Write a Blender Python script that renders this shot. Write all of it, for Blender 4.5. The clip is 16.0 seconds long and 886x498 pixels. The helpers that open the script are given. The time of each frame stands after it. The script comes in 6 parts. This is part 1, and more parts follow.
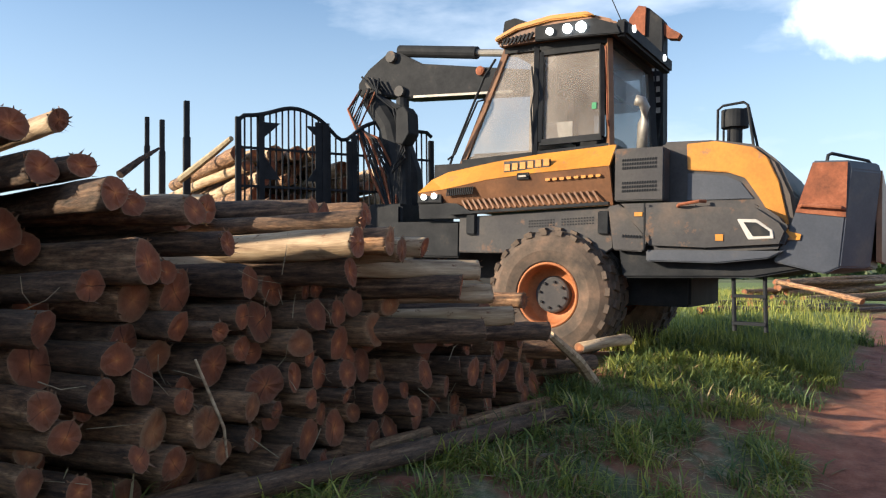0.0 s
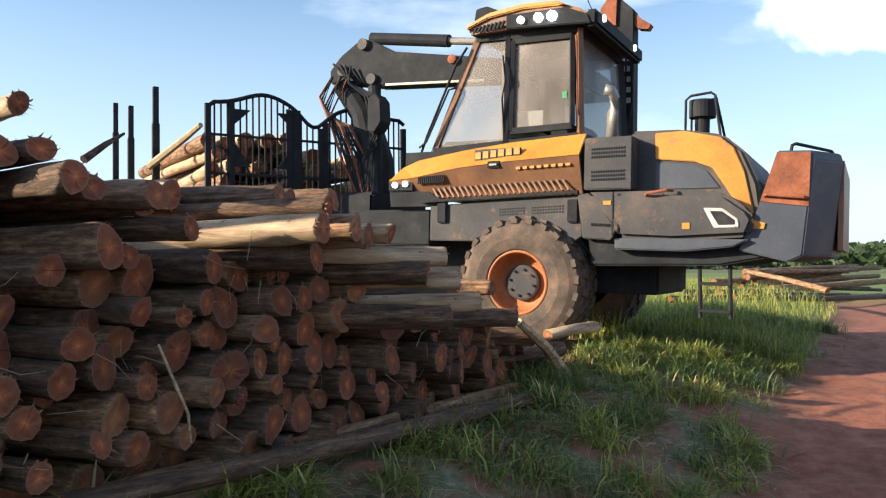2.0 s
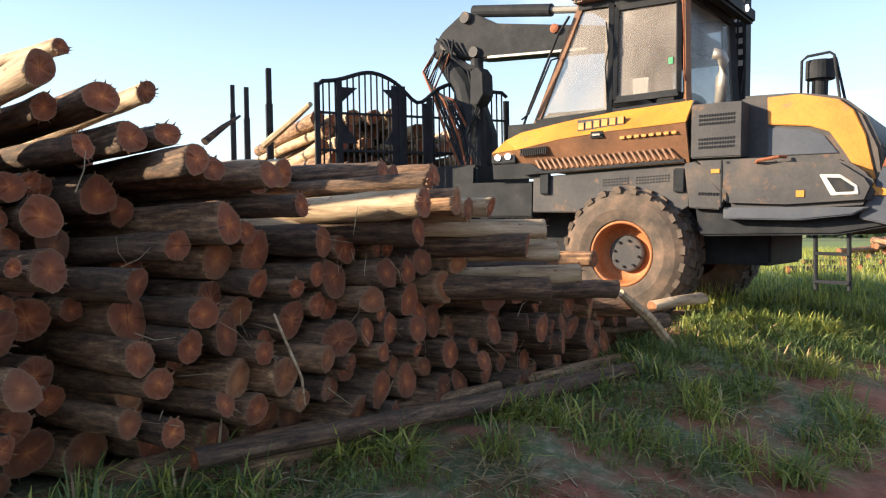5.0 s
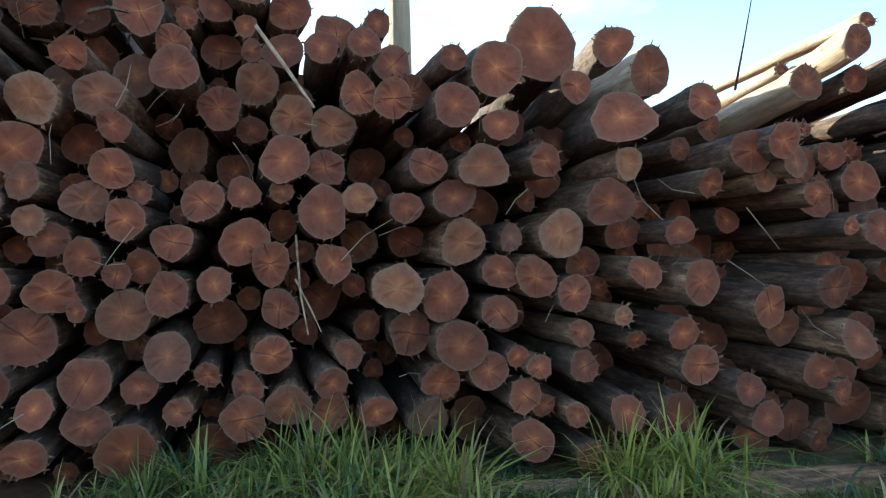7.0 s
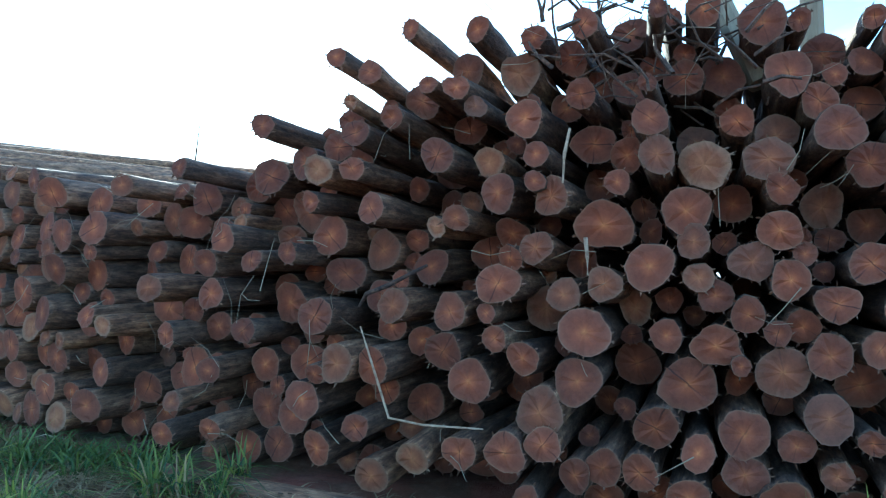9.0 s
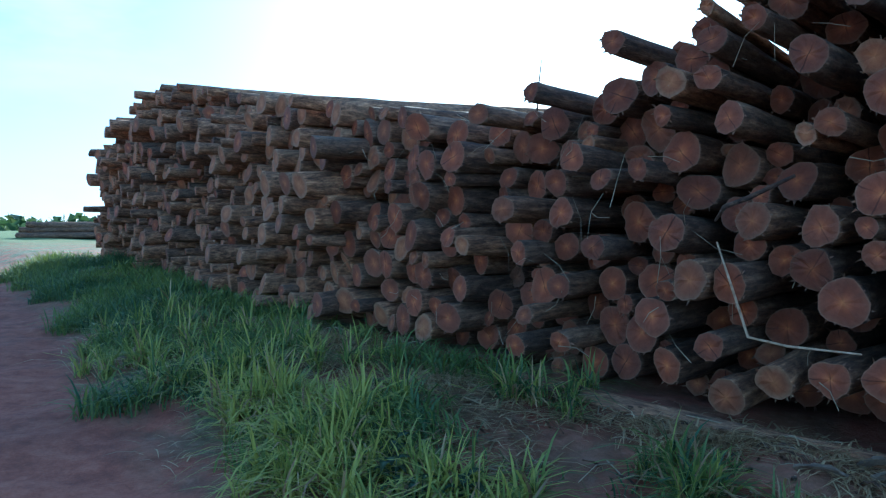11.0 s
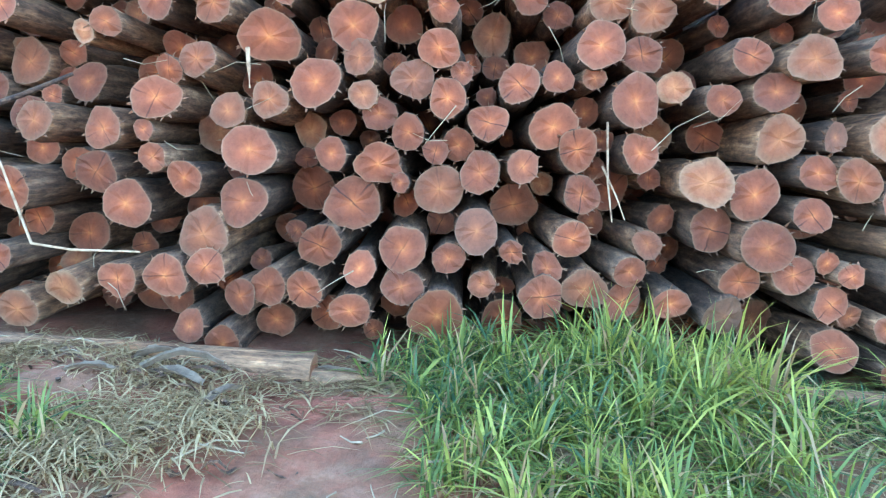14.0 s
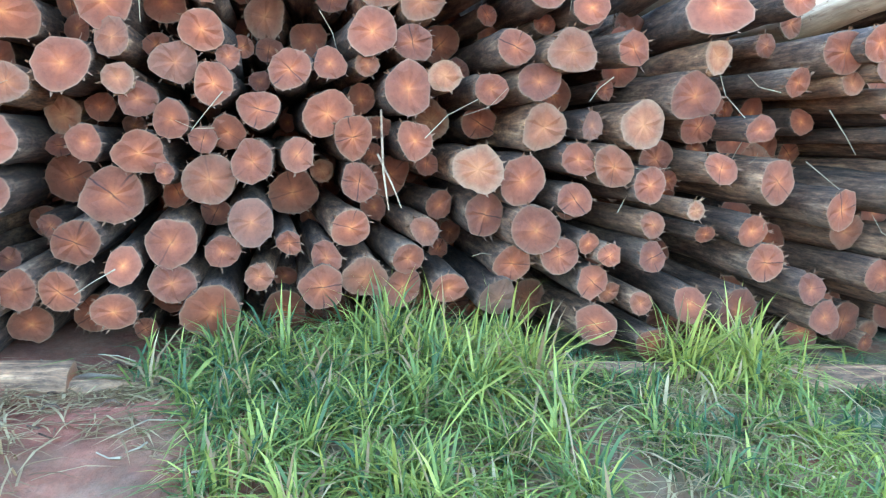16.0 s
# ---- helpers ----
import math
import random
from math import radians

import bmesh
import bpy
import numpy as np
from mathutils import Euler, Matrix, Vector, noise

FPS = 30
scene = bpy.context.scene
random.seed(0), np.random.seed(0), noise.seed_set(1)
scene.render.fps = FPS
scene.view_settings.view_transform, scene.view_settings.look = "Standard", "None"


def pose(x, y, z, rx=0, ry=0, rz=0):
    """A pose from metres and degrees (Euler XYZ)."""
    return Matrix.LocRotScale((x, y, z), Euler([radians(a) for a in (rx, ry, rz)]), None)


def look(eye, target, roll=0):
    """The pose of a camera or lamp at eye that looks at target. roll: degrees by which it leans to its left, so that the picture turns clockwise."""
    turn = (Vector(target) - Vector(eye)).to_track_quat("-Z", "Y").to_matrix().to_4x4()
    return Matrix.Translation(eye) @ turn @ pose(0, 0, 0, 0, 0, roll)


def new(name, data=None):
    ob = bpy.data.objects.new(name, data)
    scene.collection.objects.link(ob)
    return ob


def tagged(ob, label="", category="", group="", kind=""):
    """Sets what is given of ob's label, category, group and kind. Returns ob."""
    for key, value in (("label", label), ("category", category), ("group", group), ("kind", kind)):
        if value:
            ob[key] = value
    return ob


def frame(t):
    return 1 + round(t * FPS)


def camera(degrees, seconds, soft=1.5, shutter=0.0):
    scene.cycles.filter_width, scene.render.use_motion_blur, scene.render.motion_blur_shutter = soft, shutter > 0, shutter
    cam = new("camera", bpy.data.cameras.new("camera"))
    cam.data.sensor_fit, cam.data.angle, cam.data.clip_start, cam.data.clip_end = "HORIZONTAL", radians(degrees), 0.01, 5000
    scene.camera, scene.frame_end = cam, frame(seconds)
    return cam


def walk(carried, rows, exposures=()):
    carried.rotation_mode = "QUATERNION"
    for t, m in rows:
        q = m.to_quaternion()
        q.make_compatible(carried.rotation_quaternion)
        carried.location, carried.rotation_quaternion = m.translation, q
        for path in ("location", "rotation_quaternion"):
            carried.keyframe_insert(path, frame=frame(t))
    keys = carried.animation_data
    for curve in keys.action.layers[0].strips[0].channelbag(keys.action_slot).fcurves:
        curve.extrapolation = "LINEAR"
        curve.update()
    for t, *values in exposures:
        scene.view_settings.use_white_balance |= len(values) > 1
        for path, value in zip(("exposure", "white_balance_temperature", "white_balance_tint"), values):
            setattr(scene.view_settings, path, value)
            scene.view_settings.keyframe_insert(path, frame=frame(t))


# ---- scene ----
cam = camera(60.0, 16.0, soft=1.2)
PATH = [
    (0, (0.679, 0.878, 1.113), (2.508, 1.687, 1.163), -0.5),
    (0.5, (0.683, 0.863, 1.112), (2.521, 1.65, 1.161), -0.5),
    (1, (0.678, 0.839, 1.106), (2.526, 1.601, 1.159), -0.5),
    (1.5, (0.677, 0.835, 1.101), (2.53, 1.587, 1.149), -0.4),
    (2, (0.682, 0.825, 1.092), (2.536, 1.575, 1.115), -0.4),
    (2.5, (0.667, 0.828, 1.096), (2.52, 1.58, 1.098), -0.6),
    (3, (0.658, 0.838, 1.095), (2.51, 1.594, 1.086), -0.6),
    (3.2, (0.652, 0.83, 1.099), (2.503, 1.586, 1.086), -0.7),
    (5.3, (0.587, 0.733, 1.099), (2.249, 1.844, 1.056), -1.3),
    (5.5, (0.566, 0.749, 1.09), (2.164, 1.951, 1.054), -1.5),
    (6, (0.419, 0.756, 1.101), (1.699, 2.292, 1.075), -1.3),
    (6.5, (0.268, 0.792, 1.077), (1.044, 2.636, 1.041), -2.0),
    (7, (-0.06, 0.872, 0.973), (0.368, 2.826, 0.961), -2.35),
    (7.5, (-0.375, 0.905, 0.94), (-0.244, 2.901, 0.966), -1.7),
    (8, (-0.588, 0.846, 1.081), (-0.838, 2.83, 1.068), -1.1),
    (8.5, (-0.822, 0.774, 1.124), (-1.321, 2.71, 1.175), -0.3),
    (9, (-0.982, 0.699, 1.146), (-1.639, 2.587, 1.217), 0.0),
    (9.5, (-1.089, 0.676, 1.037), (-2.032, 2.435, 1.164), 0.1),
    (10, (-1.182, 0.605, 0.975), (-2.406, 2.186, 1.053), -0.1),
    (10.2, (-1.12, 0.631, 0.967), (-2.434, 2.137, 1.016), -0.0),
    (12.3, (-1.065, 0.585, 0.915), (-2.375, 2.084, 0.718), 0.6),
    (12.5, (-0.999, 0.649, 0.901), (-2.165, 2.261, 0.7), 1.1),
    (13, (-0.879, 0.706, 0.907), (-1.642, 2.541, 0.681), 1.9),
    (13.5, (-0.732, 0.808, 0.915), (-1.079, 2.761, 0.666), 2.3),
    (14, (-0.581, 0.862, 0.898), (-0.631, 2.846, 0.647), 1.2),
    (14.5, (-0.54, 0.895, 0.937), (-0.427, 2.87, 0.643), 0.7),
    (15, (-0.547, 0.919, 0.946), (-0.38, 2.888, 0.639), -0.1),
    (15.5, (-0.479, 0.913, 0.933), (-0.177, 2.866, 0.626), 0.5),
    (16, (-0.412, 0.902, 0.96), (0.011, 2.833, 0.653), 1.2),
]
EXPOSURES = [(0, 1.0, 6000, 8), (1.0, 0.95, 6000, 8), (2.0, 1.15, 6000, 8), (3.2, 1.25, 6000, 8), (5.5, 1.5, 6300, 9), (6.5, 1.2, 6100, 7), (7.0, 1.95, 5250, -2), (7.5, 2.55, 4750, -9), (8.2, 2.8, 4550, -11), (9.0, 2.1, 4350, -10), (9.6, 1.35, 4000, -10), (10.2, 1.25, 3950, -10), (12.3, 2.35, 4800, -5), (13.0, 3.4, 4950, -5), (14.0, 4.1, 5050, -4), (16, 4.15, 5050, -4)]
walk(cam, [(t, look(eye, target, roll)) for t, eye, target, roll in PATH], EXPOSURES)

# ---- world and sun ----
SUN_AZ, SUN_EL = 34.0, 19.5          # degrees to the left of +y, and up
world = bpy.data.worlds.new("sky")
scene.world = world
world.use_nodes = True
wn, wl = world.node_tree.nodes, world.node_tree.links
wn.clear()
sky = wn.new("ShaderNodeTexSky")
sky.sky_type, sky.sun_disc = "NISHITA", False
sky.sun_elevation, sky.sun_rotation = radians(SUN_EL), radians(-SUN_AZ)
sky.air_density, sky.dust_density, sky.ozone_density = 1.0, 0.7, 1.6
back = wn.new("ShaderNodeBackground")
back.inputs["Strength"].default_value = 0.10
wout = wn.new("ShaderNodeOutputWorld")
# clouds: soft streaks all round, and a tall white one
wtc = wn.new("ShaderNodeTexCoord")
wmap = wn.new("ShaderNodeMapping")
wmap.inputs["Scale"].default_value = (1.0, 1.0, 3.2)
wnoise = wn.new("ShaderNodeTexNoise")
wnoise.inputs["Scale"].default_value, wnoise.inputs["Detail"].default_value = 2.3, 7.0
wnoise.inputs["Roughness"].default_value = 0.55
wramp = wn.new("ShaderNodeValToRGB")
wramp.color_ramp.elements[0].position, wramp.color_ramp.elements[1].position = 0.50, 0.82
wmix = wn.new("ShaderNodeMixRGB")
wmix.inputs["Color2"].default_value = (7.5, 7.6, 7.8, 1)
wl.new(wtc.outputs["Generated"], wmap.inputs["Vector"])
wl.new(wmap.outputs["Vector"], wnoise.inputs["Vector"])
wl.new(wnoise.outputs["Fac"], wramp.inputs["Fac"])
wl.new(sky.outputs["Color"], wmix.inputs["Color1"])
wl.new(wramp.outputs["Color"], wmix.inputs["Fac"])
# pale haze low over the horizon, and one tall white cloud in the east
wsep = wn.new("ShaderNodeSeparateXYZ")
wl.new(wtc.outputs["Generated"], wsep.inputs[0])
whaze = wn.new("ShaderNodeValToRGB")
whaze.color_ramp.elements[0].position, whaze.color_ramp.elements[0].color = 0.0, (0.75, 0.75, 0.75, 1)
whaze.color_ramp.elements[1].position, whaze.color_ramp.elements[1].color = 0.36, (0, 0, 0, 1)
wl.new(wsep.outputs["Z"], whaze.inputs["Fac"])
wmix2 = wn.new("ShaderNodeMixRGB")
wmix2.inputs["Color2"].default_value = (4.1, 4.7, 5.3, 1)
wl.new(whaze.outputs["Color"], wmix2.inputs["Fac"])
wl.new(wmix.outputs["Color"], wmix2.inputs["Color1"])
wdist = wn.new("ShaderNodeVectorMath")
wdist.operation, wdist.inputs[1].default_value = "SUBTRACT", (0.945, -0.150, 0.292)
wl.new(wtc.outputs["Generated"], wdist.inputs[0])
wsq = wn.new("ShaderNodeVectorMath")
wsq.operation, wsq.inputs[1].default_value = "MULTIPLY", (1.0, 0.9, 1.5)
wl.new(wdist.outputs["Vector"], wsq.inputs[0])
wlen = wn.new("ShaderNodeVectorMath")
wlen.operation = "LENGTH"
wl.new(wsq.outputs["Vector"], wlen.inputs[0])
wpuff = wn.new("ShaderNodeTexNoise")
wpuff.inputs["Scale"].default_value, wpuff.inputs["Detail"].default_value = 9.0, 8.0
wl.new(wtc.outputs["Generated"], wpuff.inputs["Vector"])
wadd = wn.new("ShaderNodeMath")
wadd.operation, wadd.inputs[1].default_value = "MULTIPLY_ADD", 0.16
wl.new(wpuff.outputs["Fac"], wadd.inputs[0])
wl.new(wlen.outputs["Value"], wadd.inputs[2])
wcut = wn.new("ShaderNodeValToRGB")
wcut.color_ramp.elements[0].position, wcut.color_ramp.elements[0].color = 0.175, (1, 1, 1, 1)
wcut.color_ramp.elements[1].position, wcut.color_ramp.elements[1].color = 0.205, (0, 0, 0, 1)
wl.new(wadd.outputs[0], wcut.inputs["Fac"])
wmix3 = wn.new("ShaderNodeMixRGB")
wmix3.inputs["Color2"].default_value = (13, 12.8, 12.4, 1)
wl.new(wcut.outputs["Color"], wmix3.inputs["Fac"])
wl.new(wmix2.outputs["Color"], wmix3.inputs["Color1"])
wl.new(wmix3.outputs["Color"], back.inputs["Color"])
wl.new(back.outputs["Background"], wout.inputs["Surface"])

sun = new("sun", bpy.data.lights.new("sun", "SUN"))
sun.data.energy, sun.data.angle, sun.data.color = 5.0, radians(0.6), (1.0, 0.80, 0.56)
sun_way = Vector((-math.sin(radians(SUN_AZ)) * math.cos(radians(SUN_EL)), math.cos(radians(SUN_AZ)) * math.cos(radians(SUN_EL)), math.sin(radians(SUN_EL))))
sun.matrix_world = Matrix.Translation((0, 0, 60)) @ sun_way.to_track_quat("Z", "Y").to_matrix().to_4x4()


# ---- materials ----
def material(name, rough=0.7, metal=0.0):
    m = bpy.data.materials.new(name)
    m.use_nodes = True
    b = m.node_tree.nodes["Principled BSDF"]
    b.inputs["Roughness"].default_value, b.inputs["Metallic"].default_value = rough, metal
    return m, m.node_tree.nodes, m.node_tree.links, b


def ramp(n, stops):
    r = n.new("ShaderNodeValToRGB")
    while len(r.color_ramp.elements) < len(stops):
        r.color_ramp.elements.new(0.5)
    for e, (p, c) in zip(r.color_ramp.elements, stops):
        e.position, e.color = p, (*c, 1)
    return r


def noise_tex(n, l, scale, detail=5.0, vec=None, stretch=None, rough=0.6):
    t = n.new("ShaderNodeTexNoise")
    t.inputs["Scale"].default_value, t.inputs["Detail"].default_value, t.inputs["Roughness"].default_value = scale, detail, rough
    if vec is not None:
        if stretch:
            mp = n.new("ShaderNodeMapping")
            mp.inputs["Scale"].default_value = stretch
            l.new(vec, mp.inputs["Vector"])
            vec = mp.outputs["Vector"]
        l.new(vec, t.inputs["Vector"])
    return t


def mixed(n, l, fac, a, b, mode="MIX"):
    x = n.new("ShaderNodeMixRGB")
    x.blend_type = mode
    for s, v in (("Fac", fac), ("Color1", a), ("Color2", b)):
        if isinstance(v, (int, float)):
            x.inputs[s].default_value = v
        elif isinstance(v, tuple):
            x.inputs[s].default_value = (*v, 1)
        else:
            l.new(v, x.inputs[s])
    return x.outputs["Color"]


def bump(n, l, b, height, strength=0.4, dist=0.01):
    u = n.new("ShaderNodeBump")
    u.inputs["Strength"].default_value, u.inputs["Distance"].default_value = strength, dist
    l.new(height, u.inputs["Height"])
    l.new(u.outputs["Normal"], b.inputs["Normal"])


def plain(name, stops, scale=6.0, rough=0.7, metal=0.0, relief=0.15, fine=40.0, stretch=None, wear=None, gloss=0.5):
    """A surface whose colour wanders between stops, with fine grain and relief, and worn patches of another colour."""
    m, n, l, b = material(name, rough, metal)
    b.inputs["Specular IOR Level"].default_value = gloss
    tc = n.new("ShaderNodeTexCoord").outputs["Object"]
    big = noise_tex(n, l, scale, 6, tc, stretch)
    small = noise_tex(n, l, fine, 4, tc, stretch)
    r = ramp(n, stops)
    l.new(big.outputs["Fac"], r.inputs["Fac"])
    c = mixed(n, l, 0.25, r.outputs["Color"], small.outputs["Fac"], "OVERLAY")
    if wear:
        w = noise_tex(n, l, scale * 2.3, 9, tc, None, 0.72)
        wr = ramp(n, [(wear[0], (0, 0, 0)), (wear[0] + 0.08, (1, 1, 1))])
        l.new(w.outputs["Fac"], wr.inputs["Fac"])
        c = mixed(n, l, wr.outputs["Color"], c, wear[1])
    l.new(c, b.inputs["Base Color"])
    if relief:
        bump(n, l, b, small.outputs["Fac"], relief, 0.01)
    return m


def bark_material():
    m, n, l, b = material("bark", 0.85)
    tc = n.new("ShaderNodeTexCoord").outputs["Object"]
    at = n.new("ShaderNodeAttribute")
    at.attribute_name = "tone"
    streak = noise_tex(n, l, 9, 8, tc, (3.2, 0.35, 3.2), 0.7)
    blotch = noise_tex(n, l, 2.2, 4, tc, (1, 0.5, 1))
    r = ramp(n, [(0.34, (0.028, 0.018, 0.013)), (0.46, (0.088, 0.054, 0.035)), (0.56, (0.165, 0.105, 0.066)), (0.67, (0.28, 0.20, 0.135))])
    l.new(streak.outputs["Fac"], r.inputs["Fac"])
    br = ramp(n, [(0.44, (0, 0, 0)), (0.68, (0.5, 0.5, 0.5))])
    l.new(blotch.outputs["Fac"], br.inputs["Fac"])
    grey = mixed(n, l, br.outputs["Color"], r.outputs["Color"], (0.155, 0.125, 0.098), "MIX")
    chips = noise_tex(n, l, 26, 6, tc, (1.6, 0.5, 1.6), 0.75)
    cr = ramp(n, [(0.36, (0.35, 0.32, 0.3)), (0.5, (1, 1, 1)), (0.68, (1.7, 1.55, 1.35))])
    l.new(chips.outputs["Fac"], cr.inputs["Fac"])
    grey = mixed(n, l, 0.75, grey, cr.outputs["Color"], "MULTIPLY")
    # Top stop also carries the haze lift of the far left logs.
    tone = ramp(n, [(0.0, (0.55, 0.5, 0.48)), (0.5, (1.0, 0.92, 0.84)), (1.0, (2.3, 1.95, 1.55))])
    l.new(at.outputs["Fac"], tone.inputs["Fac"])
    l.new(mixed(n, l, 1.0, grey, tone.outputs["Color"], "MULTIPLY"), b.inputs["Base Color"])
    rough_h = mixed(n, l, 0.5, streak.outputs["Fac"], chips.outputs["Fac"])
    bump(n, l, b, rough_h, 1.0, 0.02)
    return m


def cut_material():
    """Sawn log ends: red heart, paler sapwood ring, growth rings, dark drying cracks and grey weathering. UV is centred on the pith, radius 1 at the rim."""
    m, n, l, b = material("cut_wood", 0.8)
    uv = n.new("ShaderNodeTexCoord").outputs["UV"]
    at = n.new("ShaderNodeAttribute")
    at.attribute_name = "tone"
    geo = n.new("ShaderNodeNewGeometry").outputs["Position"]
    wob = noise_tex(n, l, 2.0, 4, uv)
    warp = mixed(n, l, 0.16, uv, wob.outputs["Color"], "ADD")
    ln = n.new("ShaderNodeVectorMath")
    ln.operation = "LENGTH"
    sub = n.new("ShaderNodeVectorMath")
    sub.operation, sub.inputs[1].default_value = "SUBTRACT", (0.08, 0.08, 0.08)
    l.new(warp, sub.inputs[0])
    flat = n.new("ShaderNodeVectorMath")
    flat.operation, flat.inputs[1].default_value = "MULTIPLY", (1, 1, 0)
    l.new(sub.outputs["Vector"], flat.inputs[0])
    l.new(flat.outputs["Vector"], ln.inputs[0])
    heart = ramp(n, [(0.0, (0.58, 0.215, 0.060)), (0.15, (0.40, 0.125, 0.040)), (0.42, (0.245, 0.070, 0.027)), (0.75, (0.205, 0.064, 0.028)), (0.92, (0.215, 0.080, 0.038)), (1.0, (0.26, 0.15, 0.085))])
    l.new(ln.outputs["Value"], heart.inputs["Fac"])
    pale = ramp(n, [(0.0, (0.44, 0.19, 0.075)), (0.6, (0.29, 0.115, 0.048)), (1.0, (0.29, 0.18, 0.10))])
    l.new(ln.outputs["Value"], pale.inputs["Fac"])
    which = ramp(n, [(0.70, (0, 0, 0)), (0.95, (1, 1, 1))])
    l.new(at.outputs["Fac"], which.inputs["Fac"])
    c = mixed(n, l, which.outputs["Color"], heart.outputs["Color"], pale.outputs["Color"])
    grey = ramp(n, [(0.04, (1, 1, 1)), (0.14, (0, 0, 0))])
    l.new(at.outputs["Fac"], grey.inputs["Fac"])
    c = mixed(n, l, mixed(n, l, 1.0, grey.outputs["Color"], (0.75, 0.75, 0.75), "MULTIPLY"), c, (0.19, 0.115, 0.07))
    grain = noise_tex(n, l, 5, 9, uv, (1, 1, 1), 0.75)
    c = mixed(n, l, 0.22, c, grain.outputs["Fac"], "OVERLAY")
    dirt = noise_tex(n, l, 9, 6, geo)
    dr = ramp(n, [(0.45, (1, 1, 1)), (0.72, (0.42, 0.36, 0.32))])
    l.new(dirt.outputs["Fac"], dr.inputs["Fac"])
    c = mixed(n, l, 0.5, c, dr.outputs["Color"], "MULTIPLY")
    # cracks: two wandering lines through the pith
    sep = n.new("ShaderNodeSeparateXYZ")
    l.new(flat.outputs["Vector"], sep.inputs[0])
    ck = None
    for axis, other in (("X", "Y"), ("Y", "X")):
        ab = n.new("ShaderNodeMath")
        ab.operation = "ABSOLUTE"
        l.new(sep.outputs[axis], ab.inputs[0])
        cr = ramp(n, [(0.012, (0.12, 0.07, 0.05)), (0.05, (1, 1, 1))])
        l.new(ab.outputs[0], cr.inputs["Fac"])
        ext = ramp(n, [(0.35, (0, 0, 0)), (0.62, (1, 1, 1))])
        sh = n.new("ShaderNodeMath")
        sh.operation = "MULTIPLY_ADD"
        sh.inputs[1].default_value, sh.inputs[2].default_value = 0.45, 0.30 if axis == "X" else 0.70
        l.new(sep.outputs[other], sh.inputs[0])
        l.new(sh.outputs[0], ext.inputs["Fac"])
        ck2 = mixed(n, l, ext.outputs["Color"], cr.outputs["Color"], (1.0, 1.0, 1.0))
        ck = ck2 if ck is None else mixed(n, l, 1.0, ck, ck2, "MULTIPLY")
    split = ramp(n, [(0.34, (0, 0, 0)), (0.42, (0.8, 0.8, 0.8)), (0.50, (0.8, 0.8, 0.8)), (0.58, (0.0, 0.0, 0.0)), (0.66, (0.7, 0.7, 0.7)), (0.8, (0.15, 0.15, 0.15))])
    l.new(at.outputs["Fac"], split.inputs["Fac"])
    c = mixed(n, l, split.outputs["Color"], c, ck, "MULTIPLY")
    shade = ramp(n, [(0.15, (0.8, 0.8, 0.8)), (0.30, (1.1, 1.1, 1.1)), (0.40, (0.55, 0.55, 0.55)), (0.50, (1.05, 1.05, 1.05)), (0.58, (0.62, 0.62, 0.62)), (0.68, (1.1, 1.1, 1.1)), (0.78, (0.7, 0.7, 0.7)), (0.9, (1.0, 1.0, 1.0))])
    l.new(at.outputs["Fac"], shade.inputs["Fac"])
    c = mixed(n, l, 0.9, c, shade.outputs["Color"], "MULTIPLY")
    rim_noise = noise_tex(n, l, 3.4, 6, uv, None, 0.7)
    rn = ramp(n, [(0.40, (0.45, 0.38, 0.33)), (0.56, (1, 1, 1))])
    l.new(rim_noise.outputs["Fac"], rn.inputs["Fac"])
    c = mixed(n, l, 0.3, c, rn.outputs["Color"], "MULTIPLY")
    l.new(c, b.inputs["Base Color"])
    bump(n, l, b, grain.outputs["Fac"], 0.35, 0.004)
    return m


